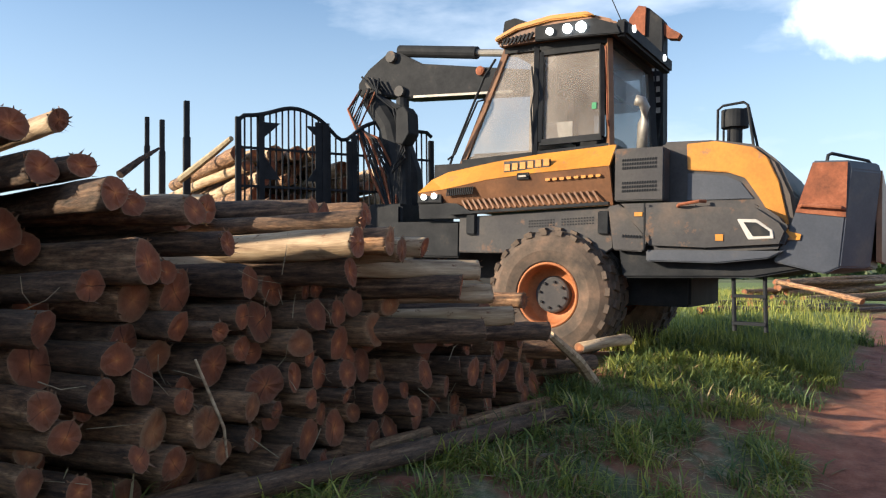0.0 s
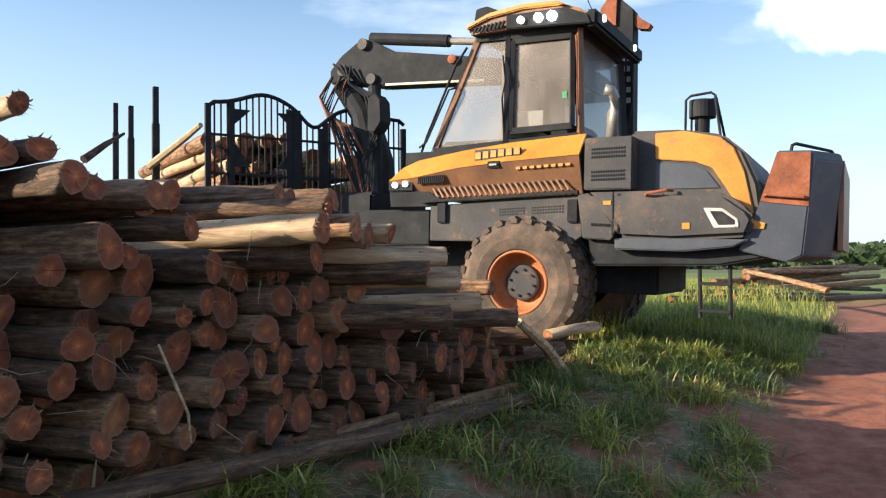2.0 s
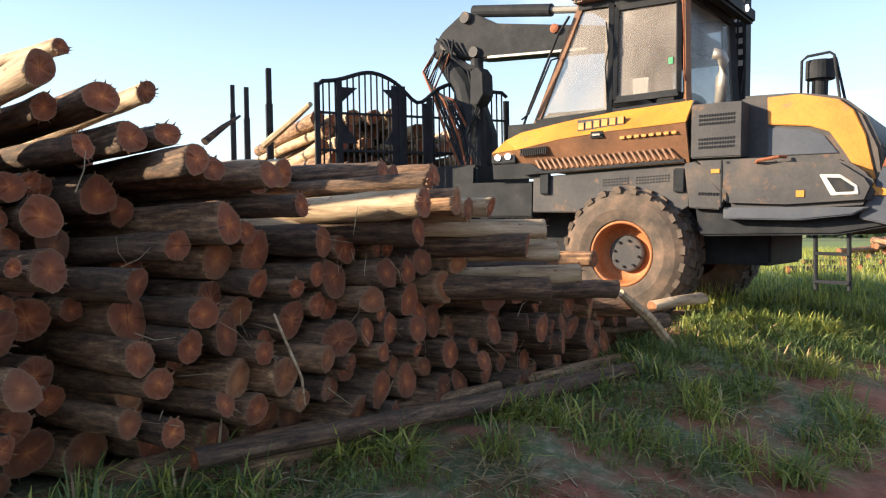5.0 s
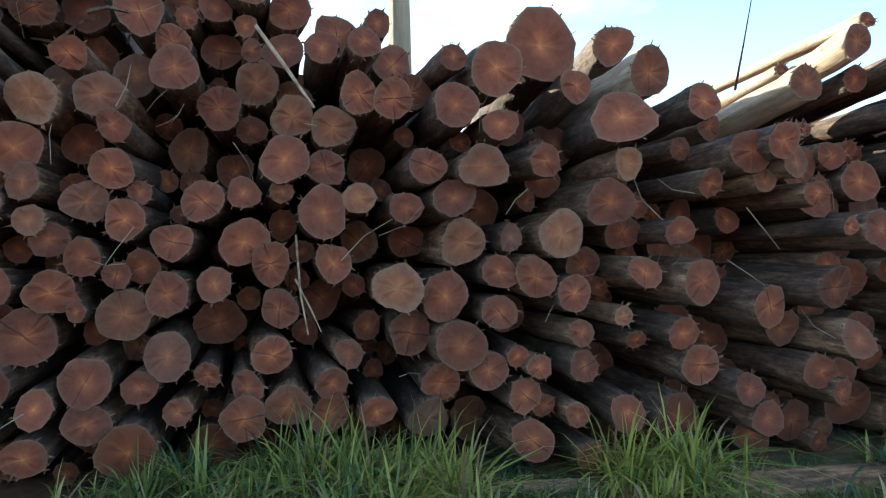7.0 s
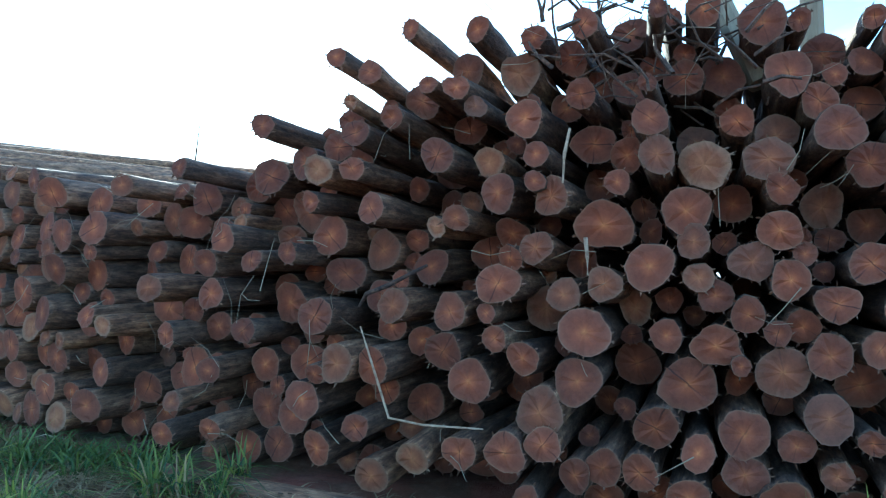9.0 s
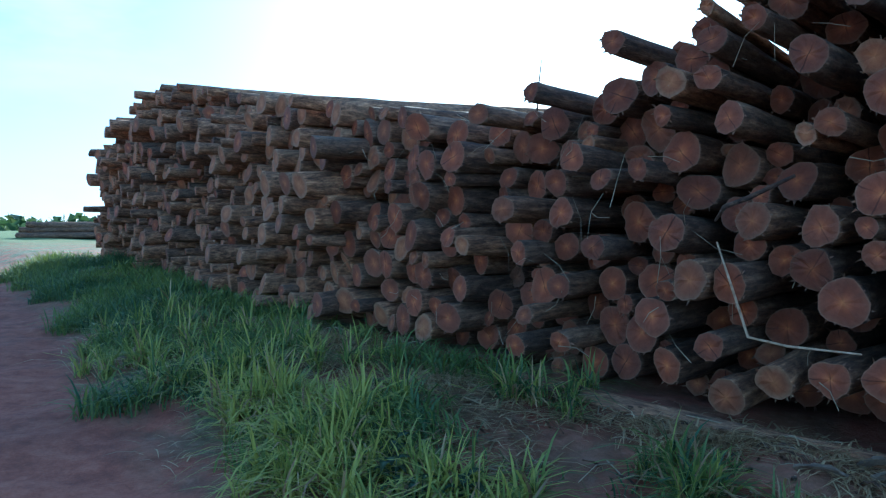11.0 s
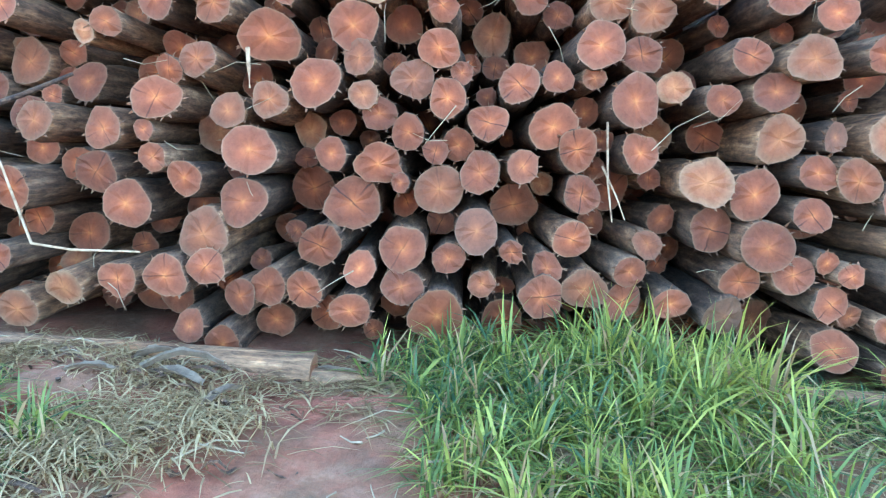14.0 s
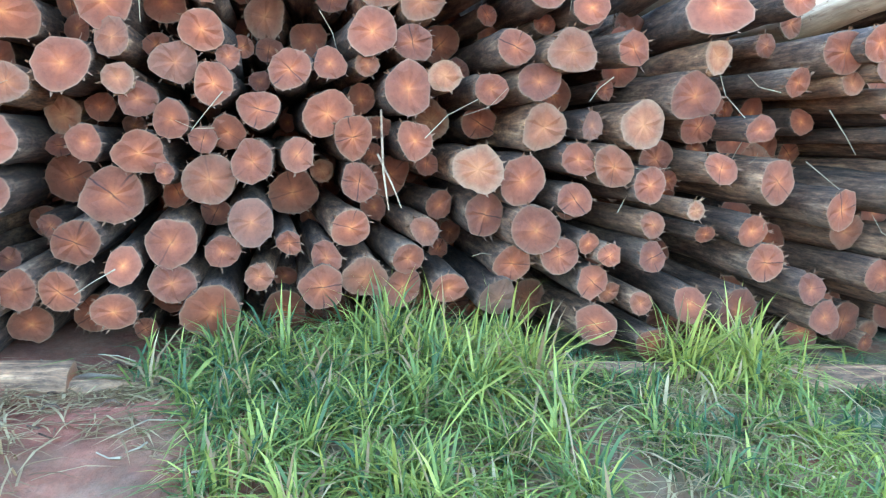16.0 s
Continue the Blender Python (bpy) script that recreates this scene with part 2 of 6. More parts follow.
def soil_material():
    m, n, l, b = material("red_soil", 0.95)
    geo = n.new("ShaderNodeNewGeometry").outputs["Position"]
    big = noise_tex(n, l, 0.7, 6, geo)
    mid = noise_tex(n, l, 6, 8, geo, None, 0.7)
    fine = noise_tex(n, l, 60, 5, geo)
    r = ramp(n, [(0.3, (0.14, 0.044, 0.026)), (0.5, (0.25, 0.086, 0.048)), (0.7, (0.34, 0.140, 0.085))])
    l.new(mid.outputs["Fac"], r.inputs["Fac"])
    c = mixed(n, l, 0.5, r.outputs["Color"], big.outputs["Fac"], "OVERLAY")
    c = mixed(n, l, 0.35, c, fine.outputs["Fac"], "OVERLAY")
    # litter and thin turf away from the road
    at = n.new("ShaderNodeAttribute")
    at.attribute_name = "turf"
    lit = noise_tex(n, l, 14, 8, geo, (1, 1, 1), 0.75)
    lr = ramp(n, [(0.35, (0.055, 0.085, 0.035)), (0.5, (0.12, 0.13, 0.065)), (0.66, (0.30, 0.26, 0.17))])
    l.new(lit.outputs["Fac"], lr.inputs["Fac"])
    mul = n.new("ShaderNodeMath")
    mul.operation = "MULTIPLY"
    edge = ramp(n, [(0.40, (0, 0, 0)), (0.58, (1, 1, 1))])
    spread = noise_tex(n, l, 2.2, 6, geo)
    l.new(spread.outputs["Fac"], edge.inputs["Fac"])
    l.new(edge.outputs["Color"], mul.inputs[0])
    l.new(at.outputs["Fac"], mul.inputs[1])
    c = mixed(n, l, mul.outputs[0], c, lr.outputs["Color"])
    far = n.new("ShaderNodeAttribute")
    far.attribute_name = "meadow"
    mr = ramp(n, [(0.3, (0.055, 0.085, 0.022)), (0.55, (0.12, 0.17, 0.035)), (0.75, (0.20, 0.22, 0.07))])
    l.new(mid.outputs["Fac"], mr.inputs["Fac"])
    c = mixed(n, l, far.outputs["Fac"], c, mr.outputs["Color"])
    l.new(c, b.inputs["Base Color"])
    bump(n, l, b, mid.outputs["Fac"], 0.8, 0.03)
    return m


def leaf_material(name, a, b_, c_):
    m, n, l, b = material(name, 0.55)
    at = n.new("ShaderNodeAttribute")
    at.attribute_name = "tone"
    r = ramp(n, [(0.0, a), (0.5, b_), (1.0, c_)])
    l.new(at.outputs["Fac"], r.inputs["Fac"])
    l.new(r.outputs["Color"], b.inputs["Base Color"])
    tr = n.new("ShaderNodeBsdfTranslucent")
    l.new(r.outputs["Color"], tr.inputs["Color"])
    mx = n.new("ShaderNodeMixShader")
    mx.inputs[0].default_value = 0.35
    l.new(b.outputs[0], mx.inputs[1])
    l.new(tr.outputs[0], mx.inputs[2])
    l.new(mx.outputs[0], n["Material Output"].inputs["Surface"])
    return m


BARK, CUT, SOIL = bark_material(), cut_material(), soil_material()
GRASS = leaf_material("grass_blades", (0.060, 0.110, 0.048), (0.185, 0.230, 0.050), (0.44, 0.43, 0.09))
STRAW = leaf_material("dry_straw", (0.15, 0.092, 0.042), (0.31, 0.205, 0.098), (0.52, 0.40, 0.21))
LEAF = leaf_material("tree_leaves", (0.03, 0.055, 0.02), (0.055, 0.09, 0.03), (0.10, 0.13, 0.05))
YELLOW = plain("yellow_paint", [(0.3, (0.40, 0.165, 0.020)), (0.6, (0.54, 0.23, 0.024)), (0.8, (0.40, 0.19, 0.05))], 2.5, 0.45, 0.0, 0.05, 30, None, (0.60, (0.26, 0.14, 0.08)))
GREY = plain("grey_paint", [(0.3, (0.040, 0.041, 0.048)), (0.55, (0.066, 0.063, 0.064)), (0.75, (0.13, 0.10, 0.082))], 1.7, 0.62, 0.0, 0.06, 30, None, (0.58, (0.15, 0.092, 0.063)), 0.2)
BLACK = plain("black_steel", [(0.3, (0.014, 0.016, 0.020)), (0.6, (0.028, 0.030, 0.034)), (0.8, (0.065, 0.058, 0.052))], 4, 0.7, 0.0, 0.08, 40, None, None, 0.12)
RUBBER = plain("dusty_rubber", [(0.3, (0.035, 0.030, 0.027)), (0.52, (0.10, 0.072, 0.054)), (0.75, (0.20, 0.125, 0.085))], 4, 0.9, 0, 0.4, 35)
RIM = plain("rusty_rim", [(0.3, (0.26, 0.085, 0.03)), (0.55, (0.42, 0.15, 0.05)), (0.75, (0.30, 0.12, 0.06))], 5, 0.65, 0.15, 0.2)
RUST = plain("rust", [(0.3, (0.14, 0.05, 0.026)), (0.55, (0.26, 0.085, 0.040)), (0.75, (0.36, 0.14, 0.075))], 5, 0.8, 0.2, 0.25)
STEEL = plain("bare_steel", [(0.3, (0.16, 0.15, 0.14)), (0.7, (0.32, 0.30, 0.27))], 6, 0.5, 0.4, 0.1)


# ---- helpers for meshes ----
def finish(name, verts, faces, mats, parent=None, label="", smooth=False, attr=None, uv=None, index=None):
    me = bpy.data.meshes.new(name)
    me.from_pydata([tuple(v) for v in verts], [], faces)
    for m in mats:
        me.materials.append(m)
    if index is not None:
        me.polygons.foreach_set("material_index", np.asarray(index, np.int32))
    if smooth:
        me.polygons.foreach_set("use_smooth", np.ones(len(me.polygons), bool))
    for key, vals in (attr or {}).items():
        a = me.attributes.new(key, "FLOAT", "POINT")
        a.data.foreach_set("value", np.asarray(vals, np.float32))
    if uv is not None:
        lay = me.uv_layers.new(name="UVMap")
        loops = np.zeros(len(me.loops), np.int32)
        me.loops.foreach_get("vertex_index", loops)
        lay.data.foreach_set("uv", np.asarray(uv, np.float32)[loops].ravel())
    me.update()
    ob = new(name, me)
    if parent:
        ob.parent = parent
    if label:
        ob["label"] = label
    return ob


def part(name, bm, mat, parent, label="", bevel=0.0, smooth=False):
    """Links a bmesh as one mesh object under a thing or a part."""
    if bevel:
        bmesh.ops.bevel(bm, geom=bm.edges[:], offset=bevel, segments=2, affect="EDGES", clamp_overlap=True)
    me = bpy.data.meshes.new(name)
    bm.to_mesh(me)
    bm.free()
    me.materials.append(mat)
    if smooth:
        me.polygons.foreach_set("use_smooth", np.ones(len(me.polygons), bool))
    ob = new(name, me)
    ob.parent = parent
    if label:
        ob["label"] = label
    return ob


def box(bm, lo, hi):
    lo, hi = Vector(lo), Vector(hi)
    bmesh.ops.create_cube(bm, size=1.0, matrix=Matrix.Translation((lo + hi) / 2) @ Matrix.Diagonal((*(hi - lo), 1)))
    return bm


def boxes(*pairs):
    bm = bmesh.new()
    for lo, hi in pairs:
        box(bm, lo, hi)
    return bm


def rod(bm, a, b, r, seg=10, r2=None):
    a, b = Vector(a), Vector(b)
    m = Matrix.Translation((a + b) / 2) @ (b - a).to_track_quat("Z", "Y").to_matrix().to_4x4()
    bmesh.ops.create_cone(bm, cap_ends=True, segments=seg, radius1=r, radius2=r if r2 is None else r2, depth=(b - a).length, matrix=m)
    return bm


def rods(pairs, r, seg=10):
    bm = bmesh.new()
    for a, b in pairs:
        rod(bm, a, b, r, seg)
    return bm


def tube(points, r, seg=10):
    """A bent pipe through the points."""
    bm = bmesh.new()
    pts = [Vector(p) for p in points]
    rings = []
    for i, p in enumerate(pts):
        d = (pts[min(i + 1, len(pts) - 1)] - pts[max(i - 1, 0)]).normalized()
        q = d.to_track_quat("Z", "Y").to_matrix()
        rr = r[i] if isinstance(r, (list, tuple)) else r
        rings.append([bm.verts.new(p + q @ Vector((rr * math.cos(6.2832 * k / seg), rr * math.sin(6.2832 * k / seg), 0))) for k in range(seg)])
    for a, b in zip(rings, rings[1:]):
        for k in range(seg):
            bm.faces.new((a[k], a[(k + 1) % seg], b[(k + 1) % seg], b[k]))
    bm.faces.new(rings[0][::-1])
    bm.faces.new(rings[-1])
    return bm


def prism(outline, lo, hi, axis="y"):
    """A flat outline, given as (f, z) pairs, made solid from lo to hi across."""
    bm = bmesh.new()
    put = {"y": lambda p, w: (p[0], w, p[1]), "x": lambda p, w: (w, p[0], p[1]), "z": lambda p, w: (p[0], p[1], w)}[axis]
    a = [bm.verts.new(put(p, lo)) for p in outline]
    b = [bm.verts.new(put(p, hi)) for p in outline]
    n = len(outline)
    bm.faces.new(a)
    bm.faces.new(b[::-1])
    for k in range(n):
        bm.faces.new((a[k], b[k], b[(k + 1) % n], a[(k + 1) % n]))
    bmesh.ops.recalc_face_normals(bm, faces=bm.faces[:])
    return bm


def thing(name, m, label, category, group=""):
    ob = new(name)
    ob.empty_display_size = 0.2
    ob.matrix_world = m
    return tagged(ob, label, category, group)


# ---- the lie of the land ----
FACE_X = (-40, -18, -11, -7.3, -5, -3.3, 0, 1.5, 3.4, 5.7, 8, 20)
FACE_Y = (11, 7.4, 6.2, 5.1, 4.5, 4.2, 4.3, 4.05, 3.5, 2.8, 2.5, 1.0)
BASE_Z = (0.7, 0.35, 0.18, 0.12, 0.08, 0.03, -0.10, -0.12, -0.10, -0.03, 0.10, 0.10)


def face_y(x):
    return np.interp(x, FACE_X, FACE_Y)


def base_z(x):
    return np.interp(x, FACE_X, BASE_Z)


def ground_z(x, y):
    x, y = np.asarray(x, float), np.asarray(y, float)
    edge = face_y(x)
    s = np.clip((y - (edge - 2.3)) / 1.9, 0, 1)
    s = s * s * (3 - 2 * s)
    low = 0.32 * (1 - s) * np.clip(1 - (edge - 3 - y) / 30, 0, 1)
    rough_ = 0.028 * np.sin(3.1 * x + 1.3 * y) * np.sin(2.3 * y - 0.7 * x + 1) + 0.014 * np.sin(7.7 * x - 2.9 * y) * np.sin(6.1 * y + 2.1 * x)
    away = np.clip((x - 16) / 60, 0, 1)
    return base_z(x) - low + rough_ - 2.2 * away * away


def build_ground():
    def steps(a, b, fine):
        xs = list(np.arange(a, b, fine))
        d = fine
        lo, hi = [a], [b]
        while hi[-1] < 700:
            d *= 1.22
            hi.append(hi[-1] + d)
        d = fine
        while lo[-1] > -700:
            d *= 1.22
            lo.append(lo[-1] - d)
        return np.array(sorted(set(lo[1:] + xs + hi)))
    xs, ys = steps(-14, 14, 0.09), steps(-1.5, 7, 0.09)
    gx, gy = np.meshgrid(xs, ys)
    gz = ground_z(gx, gy)
    fx = [noise.fractal(Vector((a * 1.7, b * 1.7, 0)), 1.0, 2.0, 4) for a, b in zip(gx.ravel(), gy.ravel())]
    near = np.clip(1 - np.abs(gx) / 40, 0, 1)
    gz = gz + 0.035 * np.array(fx).reshape(gz.shape) * near
    n, k = gz.shape
    idx = np.arange(n * k).reshape(n, k)
    quads = np.stack([idx[:-1, :-1], idx[:-1, 1:], idx[1:, 1:], idx[1:, :-1]], -1).reshape(-1, 4)
    turf = np.clip((gy - (face_y(gx) - 2.2)) / 0.7, 0, 1) * np.interp(gx, (-4.2, -3.2, -0.8, 0.2), (1, 0.35, 0.35, 1))
    meadow = np.clip((gx - 10) / 3, 0, 1) * np.clip((gy - (face_y(gx) - 2.0)) / 0.6, 0, 1) + np.clip((np.hypot(gx, gy) - 22) / 10, 0, 1)
    ob = finish("ground", np.stack([gx, gy, gz], -1).reshape(-1, 3), quads.tolist(), [SOIL], smooth=True,
                attr={"turf": turf.ravel(), "meadow": np.clip(meadow, 0, 1).ravel()})
    tagged(ob, "red earth track with a grassy bank and litter", "ground", kind="structure")


build_ground()


# ---- the log pile ----
TOP_X = (-17.8, -17.2, -15.6, -13.2, -12, -6.8, -4.6, -3.7, -3.2, -2.7, -2.3, -1.6, -1.2, 0, 0.6, 0.9, 1.6, 2.0, 2.6, 3.0, 3.3, 3.7, 4.6, 5.2, 5.8, 6.4, 7.6)
TOP_Z = (1, 1.9, 2.8, 3.15, 3.15, 2.15, 1.75, 1.75, 1.98, 2.12, 2.35, 2.5, 2.55, 2.35, 2.1, 1.75, 1.52, 1.42, 1.42, 1.42, 1.3, 1.14, 1.04, 0.86, 0.76, 0.58, 0.22)


def log_mesh(rng, r, length, seg, bend=0.03, taper=0.12, caps=3):
    """Rings of an uneven log along +y from 0 to length; the sawn front end is made of rings too. Returns verts, faces, uv, material index."""
    ph = rng.uniform(0, 6.28, 4)
    am = rng.uniform(0.015, 0.085, 4)
    th = np.arange(seg) * 2 * np.pi / seg
    shape = 1 + am[0] * np.cos(2 * th + ph[0]) + am[1] * np.cos(3 * th + ph[1]) + 0.5 * am[2] * np.cos(5 * th + ph[2])
    rot, verts, uvs, faces, mat = rng.uniform(0, 6.28), [], [], [], []
    bx, bz = rng.uniform(-bend, bend, 2)
    tilt = rng.normal(0, 0.16, 2)
    stations = [0.0, 0.006, 0.02, 0.045, 0.075, 0.11, 0.16, 0.25, 0.5, 1.0] if caps > 1 else [0.0, 0.006, 0.06, 0.2, 1.0]
    for k, s in enumerate(stations):
        drift = 1 + 0.05 * np.cos(2 * th + ph[3] + 5 * s) + 0.04 * math.sin(ph[1] + 40 * s)
        rr = r * (1 - taper * s) * shape * drift * (1.0 + 0.028 * rng.standard_normal(seg)) * (0.985 if k == 0 else 1)
        x, z = rr * np.cos(th), rr * np.sin(th)
        y = s * length + (tilt[0] * x + tilt[1] * z if k < 2 else 0)
        y = y + (rng.uniform(-0.012, 0.012, seg) if k == 1 else 0)
        wob = math.sin(3.1 * s) * length
        verts += list(np.stack([x + bx * wob, y + 0 * x, z + bz * wob], -1))
        uvs += list(np.stack([np.cos(th + rot), np.sin(th + rot)], -1) * 1.0)
    for k in range(len(stations) - 1):
        for j in range(seg):
            a, b = k * seg + j, k * seg + (j + 1) % seg
            faces.append((a, b, b + seg, a + seg))
            mat.append(0)
    fr = [0.62, 0.0] if caps > 1 else [0.0]
    ring0 = list(range(seg))
    for f in fr:
        if f == 0:
            verts.append(np.array([0, rng.uniform(-0.006, 0.01), 0]))
            uvs.append(np.array([0.0, 0.0]))
            for j in range(seg):
                faces.append((ring0[(j + 1) % seg], ring0[j], len(verts) - 1))
                mat.append(1)
        else:
            start = len(verts)
            for j in range(seg):
                v = verts[j] * f + np.array([0, rng.uniform(-0.006, 0.006), 0])
                verts.append(v)
                uvs.append(uvs[j] * f)
            for j in range(seg):
                faces.append((ring0[(j + 1) % seg], ring0[j], start + j, start + (j + 1) % seg))
                mat.append(1)
            ring0 = list(range(start, start + seg))
    if caps > 1:
        # splinters and torn bark round the saw cut
        for _ in range(int(rng.integers(6, 30))):
            a0 = rng.uniform(0, 6.28)
            j = int(a0 / 6.2832 * seg) % seg
            w, ln_ = rng.uniform(0.002, 0.006), rng.uniform(0.006, 0.032) * rng.uniform(0.2, 1)
            p = verts[j] * rng.uniform(0.97, 1.04)
            t_ = np.array([-math.sin(th[j]), 0, math.cos(th[j])])
            o_ = np.array([math.cos(th[j]), 0, math.sin(th[j])])
            i0 = len(verts)
            verts += [p - t_ * w, p + t_ * w + np.array([0, 0.01, 0]), p + o_ * ln_ + t_ * rng.uniform(-0.012, 0.012) + np.array([0, rng.uniform(-0.03, 0.02), 0])]
            uvs += [np.array([0.98, 0.0])] * 3
            faces.append((i0, i0 + 1, i0 + 2))
            mat.append(1)
    back_ = (len(stations) - 1) * seg
    faces.append(tuple(back_ + j for j in range(seg)))
    mat.append(1)
    return np.array(verts), faces, np.array(uvs), mat


def packed(rng, fixed):
    """Places (x, z, radius) for the pile's face: the given ones first, then ever smaller ones into the gaps."""
    got = [tuple(f) for f in fixed]
    cell = 0.4
    grid = {}

    def put(x, z, r):
        grid.setdefault((int(x // cell), int(z // cell)), []).append((x, z, r))

    for f in got:
        put(*f)
    for r0, r1, tries in ((0.095, 0.115, 6000), (0.08, 0.10, 26000), (0.065, 0.085, 50000), (0.05, 0.065, 30000)):
        for _ in range(tries):
            x = rng.uniform(-16.5, 7.6)
            lo, hi = base_z(x) + 0.02, np.interp(x, TOP_X, TOP_Z)
            r = rng.uniform(r0, r1)
            if hi - lo < 2 * r:
                continue
            z = rng.uniform(lo + r, hi - r)
            cx, cz = int(x // cell), int(z // cell)
            ok = True
            for i in (-1, 0, 1):
                for j in (-1, 0, 1):
                    for a, b, c in grid.get((cx + i, cz + j), ()):
                        if (a - x) ** 2 + (b - z) ** 2 < (c + r - 0.012) ** 2:
                            ok = False
                            break
                    if not ok:
                        break
                if not ok:
                    break
            if ok:
                put(x, z, r)
                got.append((x, z, r))
    return got


# the logs one knows again, along the pile: place, height and radius in centimetres
STRETCH_A = [(-460, 90, 6.9), (-445, 85, 6.8), (-428, 6, 8.0), (-424, 168, 6.7), (-405, 108, 8.2), (-397, 24, 7.1), (-394, 81, 7.1), (-386, 44, 6.4), (-376, 175, 5.7), (-359, 63, 6.8), (-358, 122, 7.7), (-358, 31, 6.1), (-356, 105, 8.6), (-346, 135, 7.3), (-332, 86, 7.2), (-330, 123, 6.6), (-320, 194, 7.2), (-307, 127, 5.9), (-298, 51, 10.2), (-293, 153, 5.8), (-291, 26, 9.1), (-291, 94, 10.2), (-290, 170, 8.0), (-289, 65, 5.9), (-278, 227, 5.8), (-275, 71, 9.1), (-271, 204, 3.5), (-269, 188, 7.5), (-269, 169, 6.4), (-267, 39, 7.4), (-260, 218, 6.3), (-259, 15, 8.5)]
STRETCH_B = [(-259, 149, 7.9), (-257, 70, 9.0), (-249, 195, 6.2), (-248, 100, 8.5), (-238, 238, 5.1), (-236, 26, 8.4), (-230, 210, 5.0), (-226, 139, 5.3), (-224, 174, 8.9), (-222, 78, 9.5), (-219, 97, 8.4), (-215, 143, 6.3), (-213, 30, 8.9), (-213, 206, 6.6), (-209, 64, 10.0), (-205, 197, 5.5), (-204, 235, 6.6), (-200, 97, 5.2), (-199, 170, 7.8), (-195, 85, 6.3), (-195, 155, 9.4), (-194, 111, 9.9), (-189, 33, 9.4), (-188, 123, 6.2), (-182, 76, 8.3), (-181, 9, 7.3), (-180, 189, 9.1), (-176, 128, 8.3), (-175, 159, 5.2), (-175, 172, 6.2), (-174, 51, 11.4), (-172, 37, 8.3)]
STRETCH_C = [(-168, 152, 8.3), (-166, 1, 8.8), (-163, 106, 7.8), (-158, 23, 8.3), (-157, 66, 11.4), (-154, 199, 6.8), (-153, 89, 11.3), (-152, 232, 6.8), (-145, 28, 8.8), (-144, 111, 8.2), (-144, 138, 11.8), (-138, 158, 6.2), (-129, 27, 8.2), (-124, 202, 4.1), (-124, 119, 11.2), (-123, 186, 8.2), (-122, 47, 10.2), (-120, 169, 8.7), (-119, 235, 4.6), (-117, 88, 7.7), (-108, 18, 8.7), (-108, 144, 11.4), (-108, 66, 12.2), (-105, 130, 7.6), (-104, 37, 7.6), (-103, 114, 7.1), (-100, 164, 11.4), (-96, 84, 9.6), (-96, 106, 7.6), (-86, 76, 4.6), (-86, 183, 7.1), (-85, 29, 9.1)]
STRETCH_D = [(-85, 46, 11.1), (-83, 98, 7.6), (-81, 121, 9.1), (-74, 165, 10.1), (-71, 90, 6.0), (-70, 134, 8.8), (-69, 73, 11.1), (-69, 16, 12.6), (-69, 152, 7.0), (-66, 113, 8.6), (-64, 42, 7.5), (-61, 93, 7.5), (-60, 124, 5.5), (-52, 55, 10.5), (-51, 81, 9.0), (-49, 31, 6.5), (-48, 103, 8.8), (-45, 178, 10.0), (-36, 46, 5.5), (-35, 120, 9.0), (-32, 84, 8.0), (-22, 26, 10.0), (-20, 39, 7.0), (-19, 102, 10.4), (-18, 123, 7.0), (-9, 52, 8.4), (-8, 92, 9.4), (-5, 72, 8.4), (-3, 30, 9.4), (-2, 123, 5.4), (0, 137, 10.4), (4, 156, 8.9)]
STRETCH_E = [(15, 24, 8.8), (15, 113, 11.0), (16, 39, 7.3), (17, 133, 8.3), (18, 186, 7.8), (19, 91, 8.7), (21, 151, 9.2), (24, 51, 6.8), (31, 119, 7.2), (33, 165, 8.6), (35, 25, 7.7), (36, 187, 7.2), (46, 79, 10.9), (48, 163, 9.0), (51, 114, 7.6), (52, 58, 10.4), (57, 21, 8.9), (61, 132, 8.4), (64, 36, 8.5), (67, 74, 11.0), (73, 118, 9.5), (73, 52, 11.5), (75, 159, 10.5), (75, 180, 6.0), (76, 98, 10.0), (85, 40, 9.0), (86, 131, 10.1), (91, 84, 8.0), (91, 66, 8.0), (94, 175, 12.6), (95, 150, 8.1), (97, 99, 6.0)]
STRETCH_F = [(98, 46, 5.5), (101, 28, 8.0), (103, 8, 9.0), (107, 81, 9.1), (107, 41, 5.5), (111, 22, 5.5), (114, 133, 7.1), (115, 184, 14.2), (120, 100, 11.1), (124, 73, 8.6), (124, 18, 6.1), (127, 166, 7.4), (127, 55, 6.6), (127, 40, 7.1), (129, -1, 7.6), (142, 113, 10.7), (144, 19, 8.1), (145, 62, 4.6), (149, 130, 7.6), (151, 186, 8.6), (151, 51, 4.3), (151, 152, 9.9), (157, 81, 7.6), (165, 173, 8.7), (167, 16, 10.6), (171, 53, 7.6), (173, 99, 6.6), (177, 39, 8.6), (179, 76, 10.6), (184, 156, 10.0), (186, 120, 6.1), (196, 28, 7.6)]
